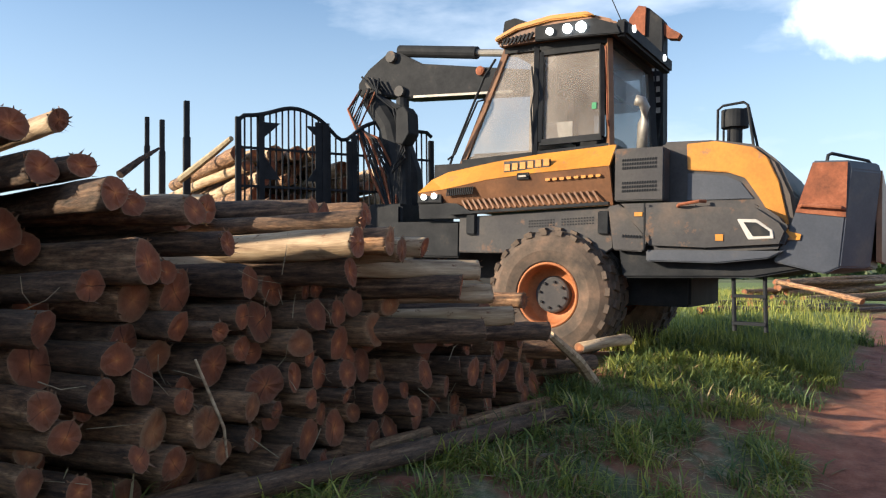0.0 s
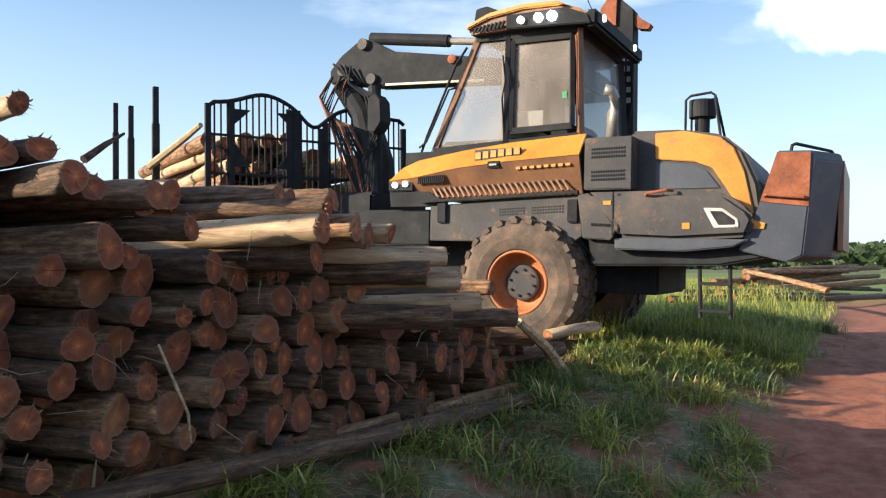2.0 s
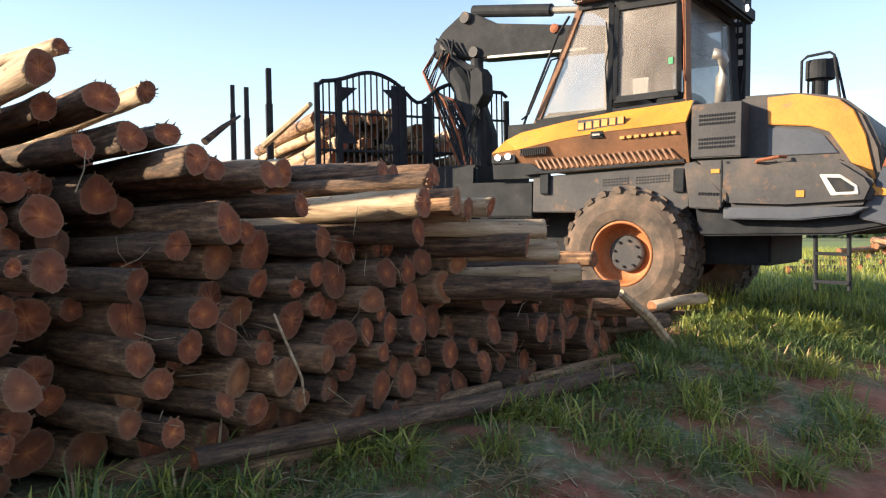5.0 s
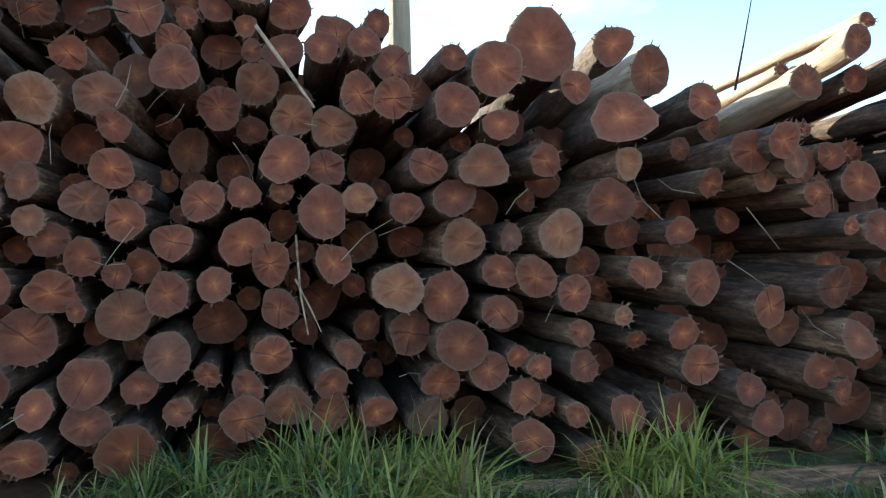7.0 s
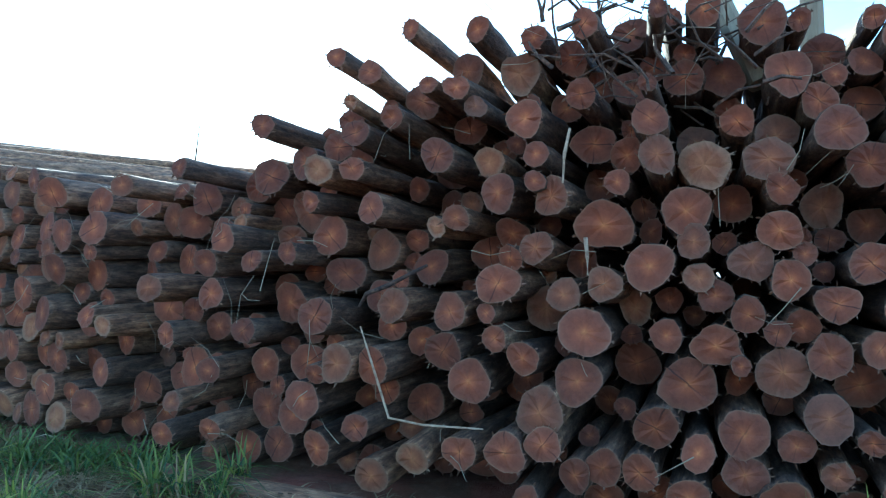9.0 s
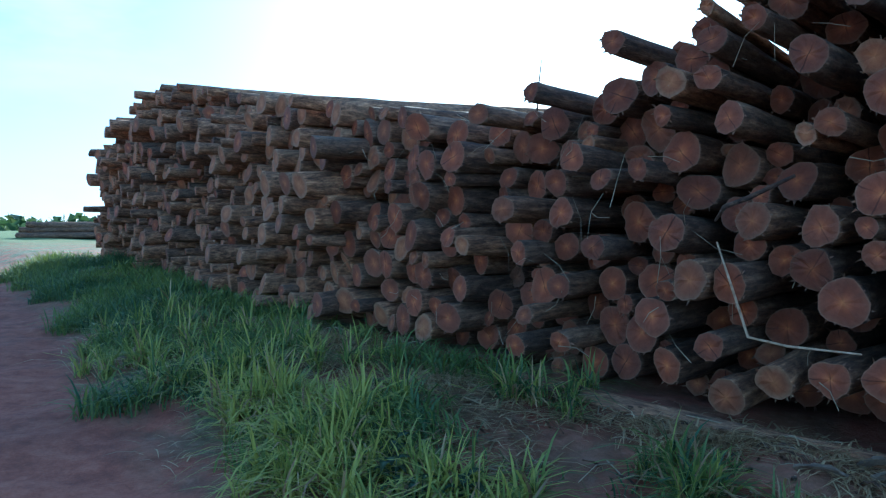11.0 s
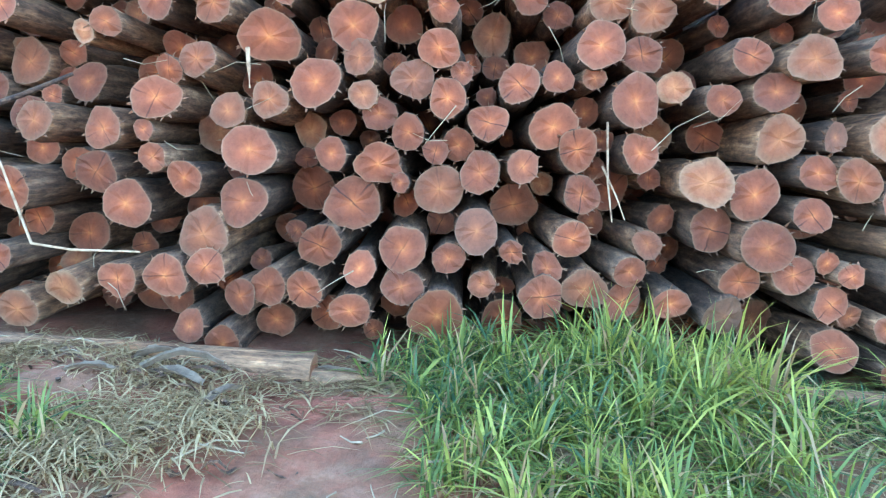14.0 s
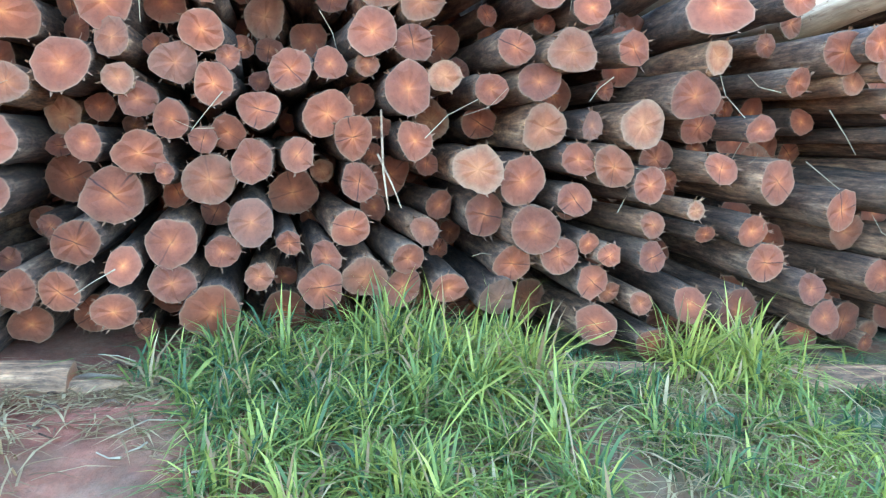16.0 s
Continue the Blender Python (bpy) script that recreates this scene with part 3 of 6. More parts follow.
STRETCH_G = [(202, 133, 10.1), (205, 14, 8.1), (206, 64, 9.1), (209, 120, 5.6), (219, 127, 7.6), (228, 34, 8.1), (229, 113, 6.1), (234, 165, 8.7), (236, 71, 10.1), (236, 25, 6.0), (239, 98, 3.8), (242, 48, 8.0), (255, 96, 9.0), (255, 172, 5.5), (256, 184, 6.3), (265, 149, 8.2), (280, 173, 7.7), (287, 25, 7.1), (288, 55, 8.7), (291, 88, 8.2), (295, 163, 4.9), (297, 42, 7.2), (300, 179, 3.9), (304, 18, 6.7), (308, 159, 6.4), (309, 105, 7.3), (313, 57, 7.9), (320, 72, 8.0), (323, 154, 7.3), (328, 142, 6.4), (329, 27, 6.4), (352, 49, 6.0)]
STRETCH_H = [(358, 140, 7.3), (370, 81, 5.6), (374, 147, 6.8), (384, 42, 7.6), (387, 105, 8.2), (390, 24, 6.4), (395, 132, 5.4), (404, 37, 4.5), (418, 71, 7.9), (426, 40, 6.0), (426, 86, 8.7), (442, 111, 6.8), (445, 86, 8.2), (446, 39, 4.8), (451, 51, 8.3), (457, 143, 7.0), (459, 113, 6.3), (467, 127, 9.2), (494, 148, 6.6), (495, 125, 7.3), (503, 25, 6.6), (523, 107, 9.1), (531, 34, 7.6), (545, 46, 7.0), (557, 64, 6.3), (570, 80, 8.7), (584, 27, 8.1), (604, 113, 5.8), (620, 60, 9.3), (644, 85, 5.7)]
FIXED = [(a / 100, b / 100, r / 100) for a, b, r in STRETCH_A + STRETCH_B + STRETCH_C + STRETCH_D + STRETCH_E + STRETCH_F + STRETCH_G + STRETCH_H if not (100 < a < 345 and b > 148) and not (a > 360 and b > 112)]
LOG_GROUP = "logs stacked in the roadside pile"
PALE = plain("pale_dry_wood", [(0.30, (0.16, 0.095, 0.055)), (0.45, (0.36, 0.25, 0.15)), (0.6, (0.50, 0.37, 0.235)), (0.75, (0.58, 0.46, 0.32))], 7, 0.8, 0, 0.5, 34, (3, 0.35, 3), (0.60, (0.17, 0.085, 0.045)))


def place_log(verts, x, y, z, yaw, pitch):
    m = np.array(Euler((pitch, 0, yaw)).to_matrix())
    return verts @ m.T + np.array([x, y, z])


def build_pile():
    rng = np.random.default_rng(7)
    spots = packed(rng, FIXED)
    far_v, far_f, far_uv, far_m, far_t, count = [], [], [], [], [], 0
    near = [s for s in spots if -3.6 < s[0] < 4.2]
    keep = set(map(tuple, sorted(near, key=lambda s: -s[2])[:235]))
    for n, (x, z, r) in enumerate(spots):
        mine = n < len(FIXED)
        out = rng.normal(0, 0.025) if mine else (abs(rng.normal(0, 0.28)) + 0.24 if -4.6 < x < 3.3 else abs(rng.normal(0, 0.16)))
        if x < -6:
            out = rng.normal(0, 0.17)
        y = float(face_y(x)) + out
        yaw, pitch = rng.normal(0, 0.03) - 0.30 * float(np.clip((-3.4 - x) / 3.5, 0, 1)), rng.normal(0, 0.015)
        single = (x, z, r) in keep
        v, f, uv, mi = log_mesh(rng, r, rng.uniform(5.4, 6.0), 20 if single else 11, 0.008 if z < 1.9 else 0.015, caps=3 if x > -5.5 else 1)
        # Random tone, lifted to the far left: haze and skylight put into the colour.
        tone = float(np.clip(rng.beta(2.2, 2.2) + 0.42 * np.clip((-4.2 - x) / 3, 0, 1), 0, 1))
        # Every second ridge log takes pale wood, standing in for sunlight.
        stripped = z > 1.5 and 1.7 < x < 3.1 and n % 2 == 0
        if single:
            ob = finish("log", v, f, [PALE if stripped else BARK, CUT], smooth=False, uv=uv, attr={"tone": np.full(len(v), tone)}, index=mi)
            ob.matrix_world = Matrix.Translation((x, y, z)) @ Euler((pitch, 0, yaw)).to_matrix().to_4x4()
            sm = np.array([q == 0 for q in mi])
            ob.data.polygons.foreach_set("use_smooth", sm)
            red = "pale orange" if tone > 0.72 else "weathered grey" if tone < 0.2 else "red-brown"
            tagged(ob, f"{'pale stripped' if stripped else 'brown'} log with {red} sawn end in the pile", "log", LOG_GROUP)
        else:
            far_v.append(place_log(v, x, y, z, yaw, pitch))
            far_f += [tuple(i + count for i in fc) for fc in f]
            far_uv.append(uv)
            far_m += mi
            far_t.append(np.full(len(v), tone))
            count += len(v)
    # a second layer behind, in the gaps
    cells = [(x, k) for x in np.arange(-5, 6.6, 0.165) for k in range(17)]
    for x, k in cells:
        x = x + rng.uniform(-0.03, 0.03) + 0.08 * (k % 2)
        z, r = float(base_z(x)) + 0.1 + 0.145 * k, rng.uniform(0.078, 0.10)
        if z > np.interp(x, TOP_X, TOP_Z) - 0.22:
            continue
        v, f, uv, mi = log_mesh(rng, r, 4.2, 8, 0.004, caps=1)
        far_v.append(place_log(v, x, float(face_y(x)) + rng.uniform(1.1, 1.9), z, rng.normal(0, 0.02), 0))
        far_f += [tuple(i + count for i in fc) for fc in f]
        far_uv.append(uv)
        far_m += mi
        far_t.append(np.full(len(v), rng.uniform(0.2, 0.6)))
        count += len(v)
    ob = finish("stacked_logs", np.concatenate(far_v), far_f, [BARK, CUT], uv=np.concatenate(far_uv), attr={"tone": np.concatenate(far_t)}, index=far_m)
    ob.data.polygons.foreach_set("use_smooth", np.array(far_m) == 0)
    tagged(ob, "long roadside stack of brown logs with red sawn ends", "log pile", kind="stuff")


build_pile()


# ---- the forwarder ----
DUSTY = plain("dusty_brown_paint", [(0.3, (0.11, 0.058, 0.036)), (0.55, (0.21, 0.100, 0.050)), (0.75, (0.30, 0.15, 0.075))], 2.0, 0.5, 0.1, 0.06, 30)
WHITE = plain("dusty_white_paint", [(0.3, (0.42, 0.40, 0.38)), (0.7, (0.62, 0.60, 0.57))], 3, 0.5, 0, 0.05)
TAN = plain("cab_lining", [(0.3, (0.26, 0.20, 0.15)), (0.7, (0.36, 0.29, 0.22))], 3, 0.8, 0, 0.1)
GREEN = plain("green_sticker", [(0.3, (0.02, 0.20, 0.08)), (0.7, (0.03, 0.26, 0.10))], 3, 0.5)
# Grey paint with bluish skylit shade mixed into the colour.
SHADE_GREY = plain("shaded_grey_paint", [(0.3, (0.034, 0.042, 0.060)), (0.55, (0.052, 0.060, 0.080)), (0.75, (0.10, 0.095, 0.09))], 2.2, 0.5, 0.1, 0.06)


def glass_material():
    m, n, l, b = material("dusty_glass", 0.25)
    tc = n.new("ShaderNodeTexCoord").outputs["Object"]
    scratch = noise_tex(n, l, 1.6, 5, tc, (1, 1, 0.6), 0.55)
    r = ramp(n, [(0.35, (0.20, 0.17, 0.15)), (0.7, (0.33, 0.29, 0.26))])
    l.new(scratch.outputs["Fac"], r.inputs["Fac"])
    l.new(r.outputs["Color"], b.inputs["Base Color"])
    tr = n.new("ShaderNodeBsdfTransparent")
    tr.inputs["Color"].default_value = (0.86, 0.88, 0.88, 1)
    mx = n.new("ShaderNodeMixShader")
    fr = ramp(n, [(0.3, (0.30, 0.30, 0.30)), (0.75, (0.55, 0.55, 0.55))])
    l.new(scratch.outputs["Fac"], fr.inputs["Fac"])
    l.new(fr.outputs["Color"], mx.inputs[0])
    l.new(tr.outputs[0], mx.inputs[1])
    l.new(b.outputs[0], mx.inputs[2])
    l.new(mx.outputs[0], n["Material Output"].inputs["Surface"])
    return m


def lamp_material(power):
    m, n, l, b = material("lit_lens", 0.2)
    b.inputs["Base Color"].default_value = (0.9, 0.9, 0.85, 1)
    b.inputs["Emission Color"].default_value = (1.0, 0.97, 0.88, 1)
    b.inputs["Emission Strength"].default_value = power
    return m


GLASS, LENS, LENS_DIM = glass_material(), lamp_material(9.0), lamp_material(1.6)


def tyre_bm(radius, width, rim):
    """A lugged tyre round the y axis, from y = 0 to width."""
    bm = bmesh.new()
    prof = [(rim, 0.05), (rim + 0.03, 0.02), (rim + 0.14, 0.0), (radius - 0.14, 0.015), (radius - 0.06, 0.05), (radius - 0.035, 0.12)]
    prof = prof + [(r, width - y) for r, y in reversed(prof)]
    seg = 56
    rings = [[bm.verts.new((r * math.cos(6.28319 * k / seg), y, r * math.sin(6.28319 * k / seg))) for k in range(seg)] for r, y in prof]
    for a, b in zip(rings, rings[1:]):
        for k in range(seg):
            bm.faces.new((a[k], b[k], b[(k + 1) % seg], a[(k + 1) % seg]))
    bmesh.ops.recalc_face_normals(bm, faces=bm.faces[:])
    return bm


def lugs(w, radius=0.72, width=0.66):
    """Worn tread lugs, left and right of the tread by turns."""
    shared = [None, None]
    for k in range(24):
        for side in (0, 1):
            if shared[side] is None:
                bm = bmesh.new()
                for j in range(3):
                    y0 = 0.03 + j * 0.11 if side == 0 else width - 0.14 - j * 0.11
                    m = Matrix.Rotation(-0.09 * j, 4, "Y") @ Matrix.Translation((radius - 0.03 - (0.035 if j == 0 else 0), y0 + 0.055, 0)) @ Matrix.Rotation(0.22 if side else -0.22, 4, "X")
                    bmesh.ops.create_cube(bm, size=1.0, matrix=m @ Matrix.Diagonal((0.05, 0.125, 0.085, 1)))
                ob = part("lug", bm, RUBBER, w)
                shared[side] = ob.data
            else:
                ob = new("lug", shared[side])
                ob.parent = w
            ob.rotation_euler = (0, 6.28319 * (k + 0.5 * side) / 24, 0)


def dish_bm(prof, seg=40):
    """A dish round the y axis from (radius, y) pairs."""
    bm = bmesh.new()
    rings = [[bm.verts.new((r * math.cos(6.28319 * k / seg), y, r * math.sin(6.28319 * k / seg))) for k in range(seg)] for r, y in prof]
    for a, b in zip(rings, rings[1:]):
        for k in range(seg):
            bm.faces.new((a[k], b[k], b[(k + 1) % seg], a[(k + 1) % seg]))
    bm.faces.new(rings[-1])
    bmesh.ops.recalc_face_normals(bm, faces=bm.faces[:])
    return bm


def wheel(root, f, l, flip=False):
    w = part("wheel", tyre_bm(0.72, 0.66, 0.33), RUBBER, root, "dusty black lugged tyre", smooth=False)
    w.location = (f, l + (0.66 if flip else 0), 0.72)
    w.rotation_euler = (0, 0.2, math.pi if flip else 0)
    lugs(w)
    part("rim", dish_bm([(0.345, 0.03), (0.33, 0.015), (0.315, 0.03), (0.30, 0.14), (0.285, 0.20), (0.20, 0.225)]), RIM, w, "rusty orange wheel rim", smooth=True)
    part("hub", dish_bm([(0.20, 0.222), (0.19, 0.17), (0.17, 0.16), (0.06, 0.16)], 24), GREY, w, "dull steel hub plate")
    for k in range(8):
        bm = bmesh.new()
        a = 0.7854 * k
        rod(bm, (0.14 * math.cos(a), 0.165, 0.14 * math.sin(a)), (0.14 * math.cos(a), 0.138, 0.14 * math.sin(a)), 0.014, 6)
        part("bolt", bm, BLACK, w)
    return w


def slab(top, bottom, l_top, l_bottom, depth=0.04):
    """A thin sheet between two lines of (f, z) points, one lying l_top and the other l_bottom inwards."""
    bm = bmesh.new()
    rows = []
    for add in (0, depth):
        rows.append([bm.verts.new((f, l_top + add, z)) for f, z in top])
        rows.append([bm.verts.new((f, l_bottom + add, z)) for f, z in bottom])
    n = len(top)
    for k in range(n - 1):
        bm.faces.new((rows[0][k], rows[0][k + 1], rows[1][k + 1], rows[1][k]))
        bm.faces.new((rows[2][k], rows[3][k], rows[3][k + 1], rows[2][k + 1]))
        bm.faces.new((rows[0][k], rows[2][k], rows[2][k + 1], rows[0][k + 1]))
        bm.faces.new((rows[1][k], rows[1][k + 1], rows[3][k + 1], rows[3][k]))
    for k in (0, n - 1):
        bm.faces.new((rows[0][k], rows[1][k], rows[3][k], rows[2][k]))
    bmesh.ops.recalc_face_normals(bm, faces=bm.faces[:])
    return bm


def slot_row(root, name, f0, z0, f1, z1, count, w, h, l, lean=0.0, mat=None):
    """A row of alike slots or ribs, standing proud of a panel by a few millimetres."""
    mesh = None
    for k in range(count):
        s = k / max(1, count - 1)
        if mesh is None:
            bm = boxes(((-w / 2, 0, -h / 2), (w / 2, 0.012, h / 2)))
            first = part(name, bm, mat or BLACK, root)
            mesh = first.data
        else:
            first = new(name, mesh)
            first.parent = root
        first.location = (f0 + (f1 - f0) * s, l, z0 + (z1 - z0) * s)
        first.rotation_euler = (0, lean, 0)


def beam(bm, a, b, w, h):
    a, b = Vector(a), Vector(b)
    m = Matrix.Translation((a + b) / 2) @ (b - a).to_track_quat("X", "Z").to_matrix().to_4x4()
    bmesh.ops.create_cube(bm, size=1.0, matrix=m @ Matrix.Diagonal(((b - a).length, w, h, 1)))
    return bm


def beams(pairs, w, h):
    bm = bmesh.new()
    for a, b in pairs:
        beam(bm, a, b, w, h)
    return bm


FWD = pose(8.44, 3.164, 0.104, -0.64, 1.55, -97.25)


def forwarder():
    root = thing("forwarder", FWD, "dusty yellow and dark grey forwarder parked beside the log pile", "forwarder")
    wheel(root, 0.0, 0.0)
    wheel(root, 0.0, 2.2, True)
    # frame and belly
    part("chassis", boxes(((-2.3, 0.75, 0.62), (1.3, 2.15, 1.2)), ((-0.3, 0.45, 0.55), (0.3, 2.4, 0.9))), BLACK, root, "oily black chassis", 0.03)
    part("belly_plate", prism([(0.75, 0.92), (2.0, 0.95), (2.45, 1.04), (2.35, 1.25), (0.7, 1.25)], 0.2, 2.65), BLACK, root, "dark belly plate under the engine", 0.02)
    # side cover below the cab: yellow upper sheet, dusty lower sheet with ribs
    for side in (0, 1):
        s, far = (1, 0.0) if side == 0 else (-1, 2.86)
        lt, ls, lb = far + s * 0.30, far + s * 0.12, far + s * 0.26
        d = s * 0.04
        part("upper_cover", slab([(-1.62, 2.02), (-1.40, 2.10), (-0.8, 2.19), (-0.22, 2.25), (0.63, 2.30)], [(-1.70, 1.85), (-1.36, 1.88), (-0.8, 1.97), (-0.22, 2.02), (0.62, 2.06)], lt, ls, d), YELLOW, root, "scratched yellow cover panel")
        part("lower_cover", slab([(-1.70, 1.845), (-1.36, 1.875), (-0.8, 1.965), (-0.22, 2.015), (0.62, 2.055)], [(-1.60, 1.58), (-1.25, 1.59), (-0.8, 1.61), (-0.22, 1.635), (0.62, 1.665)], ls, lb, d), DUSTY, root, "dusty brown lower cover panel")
    part("cover_top", boxes(((-1.6, 0.32, 1.7), (0.62, 2.54, 2.2))), BLACK, root)
    slot_row(root, "vent_slot", -1.30, 1.845, -0.97, 1.86, 14, 0.012, 0.085, 0.118, 0.12)
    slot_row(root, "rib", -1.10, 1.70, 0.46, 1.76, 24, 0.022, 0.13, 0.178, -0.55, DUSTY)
    part("badge", boxes(((-0.60, 0.165, 2.05), (-0.05, 0.19, 2.17))), GREY, root, "worn badge strip with square fields")
    slot_row(root, "badge_field", -0.555, 2.10, -0.09, 2.135, 6, 0.066, 0.075, 0.155, 0.0, YELLOW)
    slot_row(root, "faded_mark", -0.06, 1.945, 0.50, 1.965, 8, 0.05, 0.028, 0.128, 0.0, YELLOW)
    latch = part("latch", boxes(((-0.42, 0.115, 1.955), (-0.27, 0.14, 2.03))), BLACK, root, "black cover latch", 0.006)
    part("latch_bar", boxes(((-0.39, 0.095, 1.98), (-0.30, 0.12, 2.0))), STEEL, latch)
    for f, z in ((-1.62, 1.80), (-1.48, 1.81)):
        bm = bmesh.new()
        rod(bm, (f, 0.115, z), (f, 0.17, z), 0.034, 16)
        lamp = part("headlight", bm, LENS_DIM, root, "lit round headlight")
    part("lamp_frame", boxes(((-1.72, 0.14, 1.73), (-1.38, 0.24, 1.88))), BLACK, root, "", 0.01)
    part("dark_cover", prism([(-1.70, 1.55), (-1.72, 1.75), (-1.2, 1.72), (-1.0, 1.62), (-1.0, 1.55)], 0.17, 0.3), BLACK, root)
    # skirt
    part("sill_rail", beams([((-1.25, 0.13, 1.60), (0.62, 0.13, 1.675))], 0.05, 0.03), BLACK, root)
    skirt = part("skirt", prism([(-1.16, 1.16), (-1.16, 1.56), (0.62, 1.64), (0.66, 1.22), (0.55, 1.15)], 0.17, 0.22), GREY, root, "grey side skirt with slots", 0.01)
    for zz in (1.505, 1.475, 1.445):
        slot_row(skirt, "vent_slot", -0.28, zz, 0.0, zz + 0.012, 10, 0.016, 0.014, 0.165)
        slot_row(skirt, "vent_slot", 0.10, zz + 0.015, 0.44, zz + 0.03, 12, 0.016, 0.014, 0.165)
    for f in (-1.05, 0.5):
        part("hinge", boxes(((f, 0.13, 1.36), (f + 0.12, 0.19, 1.60))), BLACK, skirt, "black hinge plate", 0.012)
    part("side_tank", boxes(((-2.35, 0.25, 1.1), (-1.2, 0.6, 1.52))), BLACK, root, "", 0.02)
    # louvre panel and exhaust
    panel = part("louvre_panel", boxes(((0.685, 0.10, 1.69), (1.18, 0.8, 2.22))), GREY, root, "grey engine side panel with slots", 0.012)
    for zz in (2.10, 2.06, 2.02, 1.87, 1.83, 1.79):
        slot_row(panel, "vent_slot", 0.77, zz, 1.10, zz + 0.005, 14, 0.013, 0.026, 0.093, 0.25)
    part("exhaust_pipe", tube([(0.90, 0.3, 2.2), (0.91, 0.3, 2.5), (0.925, 0.3, 2.66), (0.90, 0.28, 2.72), (0.84, 0.25, 2.735)], 0.055, 14), STEEL, root, "dull bent exhaust pipe", smooth=True)
    # engine hood
    part("engine_hood", prism([(1.10, 1.62), (1.10, 2.30), (1.6, 2.29), (1.99, 2.22), (2.18, 2.06), (2.32, 1.74), (2.37, 1.40), (2.30, 1.25), (1.15, 1.25)], 0.32, 2.54), GREY, root, "dark grey engine hood", 0.03)
    part("hood_band", prism([(1.36, 2.00), (1.35, 2.26), (1.62, 2.27), (1.97, 2.19), (2.10, 2.08), (2.20, 1.85), (2.29, 1.45), (2.20, 1.42), (2.02, 1.72), (1.90, 1.90), (1.74, 1.96)], 0.295, 0.345), YELLOW, root, "yellow band along the engine hood", 0.008)
    # Flat plate; the hollow's shade is only in its colour.
    part("hood_recess", prism([(1.36, 1.70), (1.36, 1.97), (1.72, 1.93), (1.86, 1.86), (1.98, 1.70)], 0.305, 0.33), SHADE_GREY, root, "", 0.004)
    for k in range(11):
        s = k / 10
        f, z = 2.06 + 0.33 * s - 0.05 * (1 - s) * (1 - s), 2.17 - 0.68 * s
        part("grille_slat", boxes(((f - 0.05, 0.36, z - 0.018), (f + 0.03, 2.5, z + 0.012))), BLACK if k % 3 else STEEL, root)
    cage = part("intake_cage", tube([(1.55, 0.75, 2.28), (1.55, 0.75, 2.66), (1.6, 0.75, 2.70), (1.80, 0.75, 2.72), (1.84, 0.75, 2.69), (1.90, 0.75, 2.26)], 0.014, 8), BLACK, root, "black pipe cage")
    part("cage_bar", tube([(1.55, 1.05, 2.28), (1.55, 1.05, 2.68), (1.80, 1.05, 2.72), (1.90, 1.05, 2.26)], 0.014, 8), BLACK, cage)
    bm = bmesh.new()
    rod(bm, (1.69, 0.9, 2.28), (1.69, 0.9, 2.5), 0.075, 18)
    rod(bm, (1.69, 0.9, 2.49), (1.69, 0.9, 2.67), 0.135, 22)
    part("air_intake", bm, BLACK, root, "black round air intake")
    # front fender
    for side in (0, 1):
        a, b = (0.02, 0.42) if side == 0 else (2.44, 2.84)
        fender = part("fender", prism([(0.72, 1.66), (1.5, 1.665), (2.06, 1.63), (2.27, 1.48), (2.33, 1.38), (2.27, 1.22), (1.6, 1.18), (1.06, 1.2), (1.05, 1.30)], a, b), GREY, root, "dark grey engine side cover", 0.045)
        part("bumper_skirt", prism([(1.03, 1.20), (1.03, 1.09), (1.7, 1.08), (2.15, 1.13), (2.28, 1.20)], a + 0.03, b), SHADE_GREY, fender, "", 0.012)
        if side == 0:
            part("side_lamp_frame", prism([(1.88, 1.49), (2.05, 1.485), (2.19, 1.38), (2.20, 1.31), (1.98, 1.30)], 0.008, 0.05), WHITE, fender, "white lamp frame", 0.006)
            part("side_lamp", prism([(1.94, 1.46), (2.05, 1.455), (2.16, 1.375), (2.16, 1.335), (2.02, 1.33)], 0.002, 0.04), BLACK, fender)
            part("sticker", boxes(((1.69, 0.012, 1.29), (1.76, 0.03, 1.35))), YELLOW, fender, "small yellow sticker")
            part("sticker", boxes(((0.92, 0.012, 1.53), (1.0, 0.03, 1.57))), YELLOW, fender, "small yellow sticker")
            part("handle", tube([(1.34, 0.02, 1.62), (1.36, -0.03, 1.63), (1.55, -0.03, 1.66), (1.60, 0.02, 1.66)], 0.016, 8), RUST, fender, "rusty handle")
            part("panel_joint", boxes(((1.012, 0.012, 1.2), (1.024, 0.03, 1.66))), BLACK, fender)
            part("guard", prism([(0.62, 1.64), (0.74, 1.66), (1.04, 1.30), (0.98, 1.18), (0.68, 1.2)], 0.10, 0.17), GREY, fender, "slotted grey guard", 0.01)
            slot_row(fender, "vent_slot", 0.78, 1.34, 0.98, 1.33, 8, 0.014, 0.03, 0.09, 0.3)
    # tool box on the nose
    bm = bmesh.new()
    sections = []
    for l, out in ((0.12, 0.0), (0.46, 0.22), (2.40, 0.22), (2.74, 0.0)):
        sections.append([bm.verts.new((f, l, z)) for f, z in ((2.18, 1.10), (2.33, 1.46), (2.50, 2.01), (2.78 + out, 2.00), (2.80 + out, 1.92), (2.72 + out, 1.06), (2.60, 1.0))])
    for p, q in zip(sections, sections[1:]):
        for k in range(7):
            bm.faces.new((p[k], p[(k + 1) % 7], q[(k + 1) % 7], q[k]))
    bm.faces.new(sections[0][::-1])
    bm.faces.new(sections[-1])
    bmesh.ops.recalc_face_normals(bm, faces=bm.faces[:])
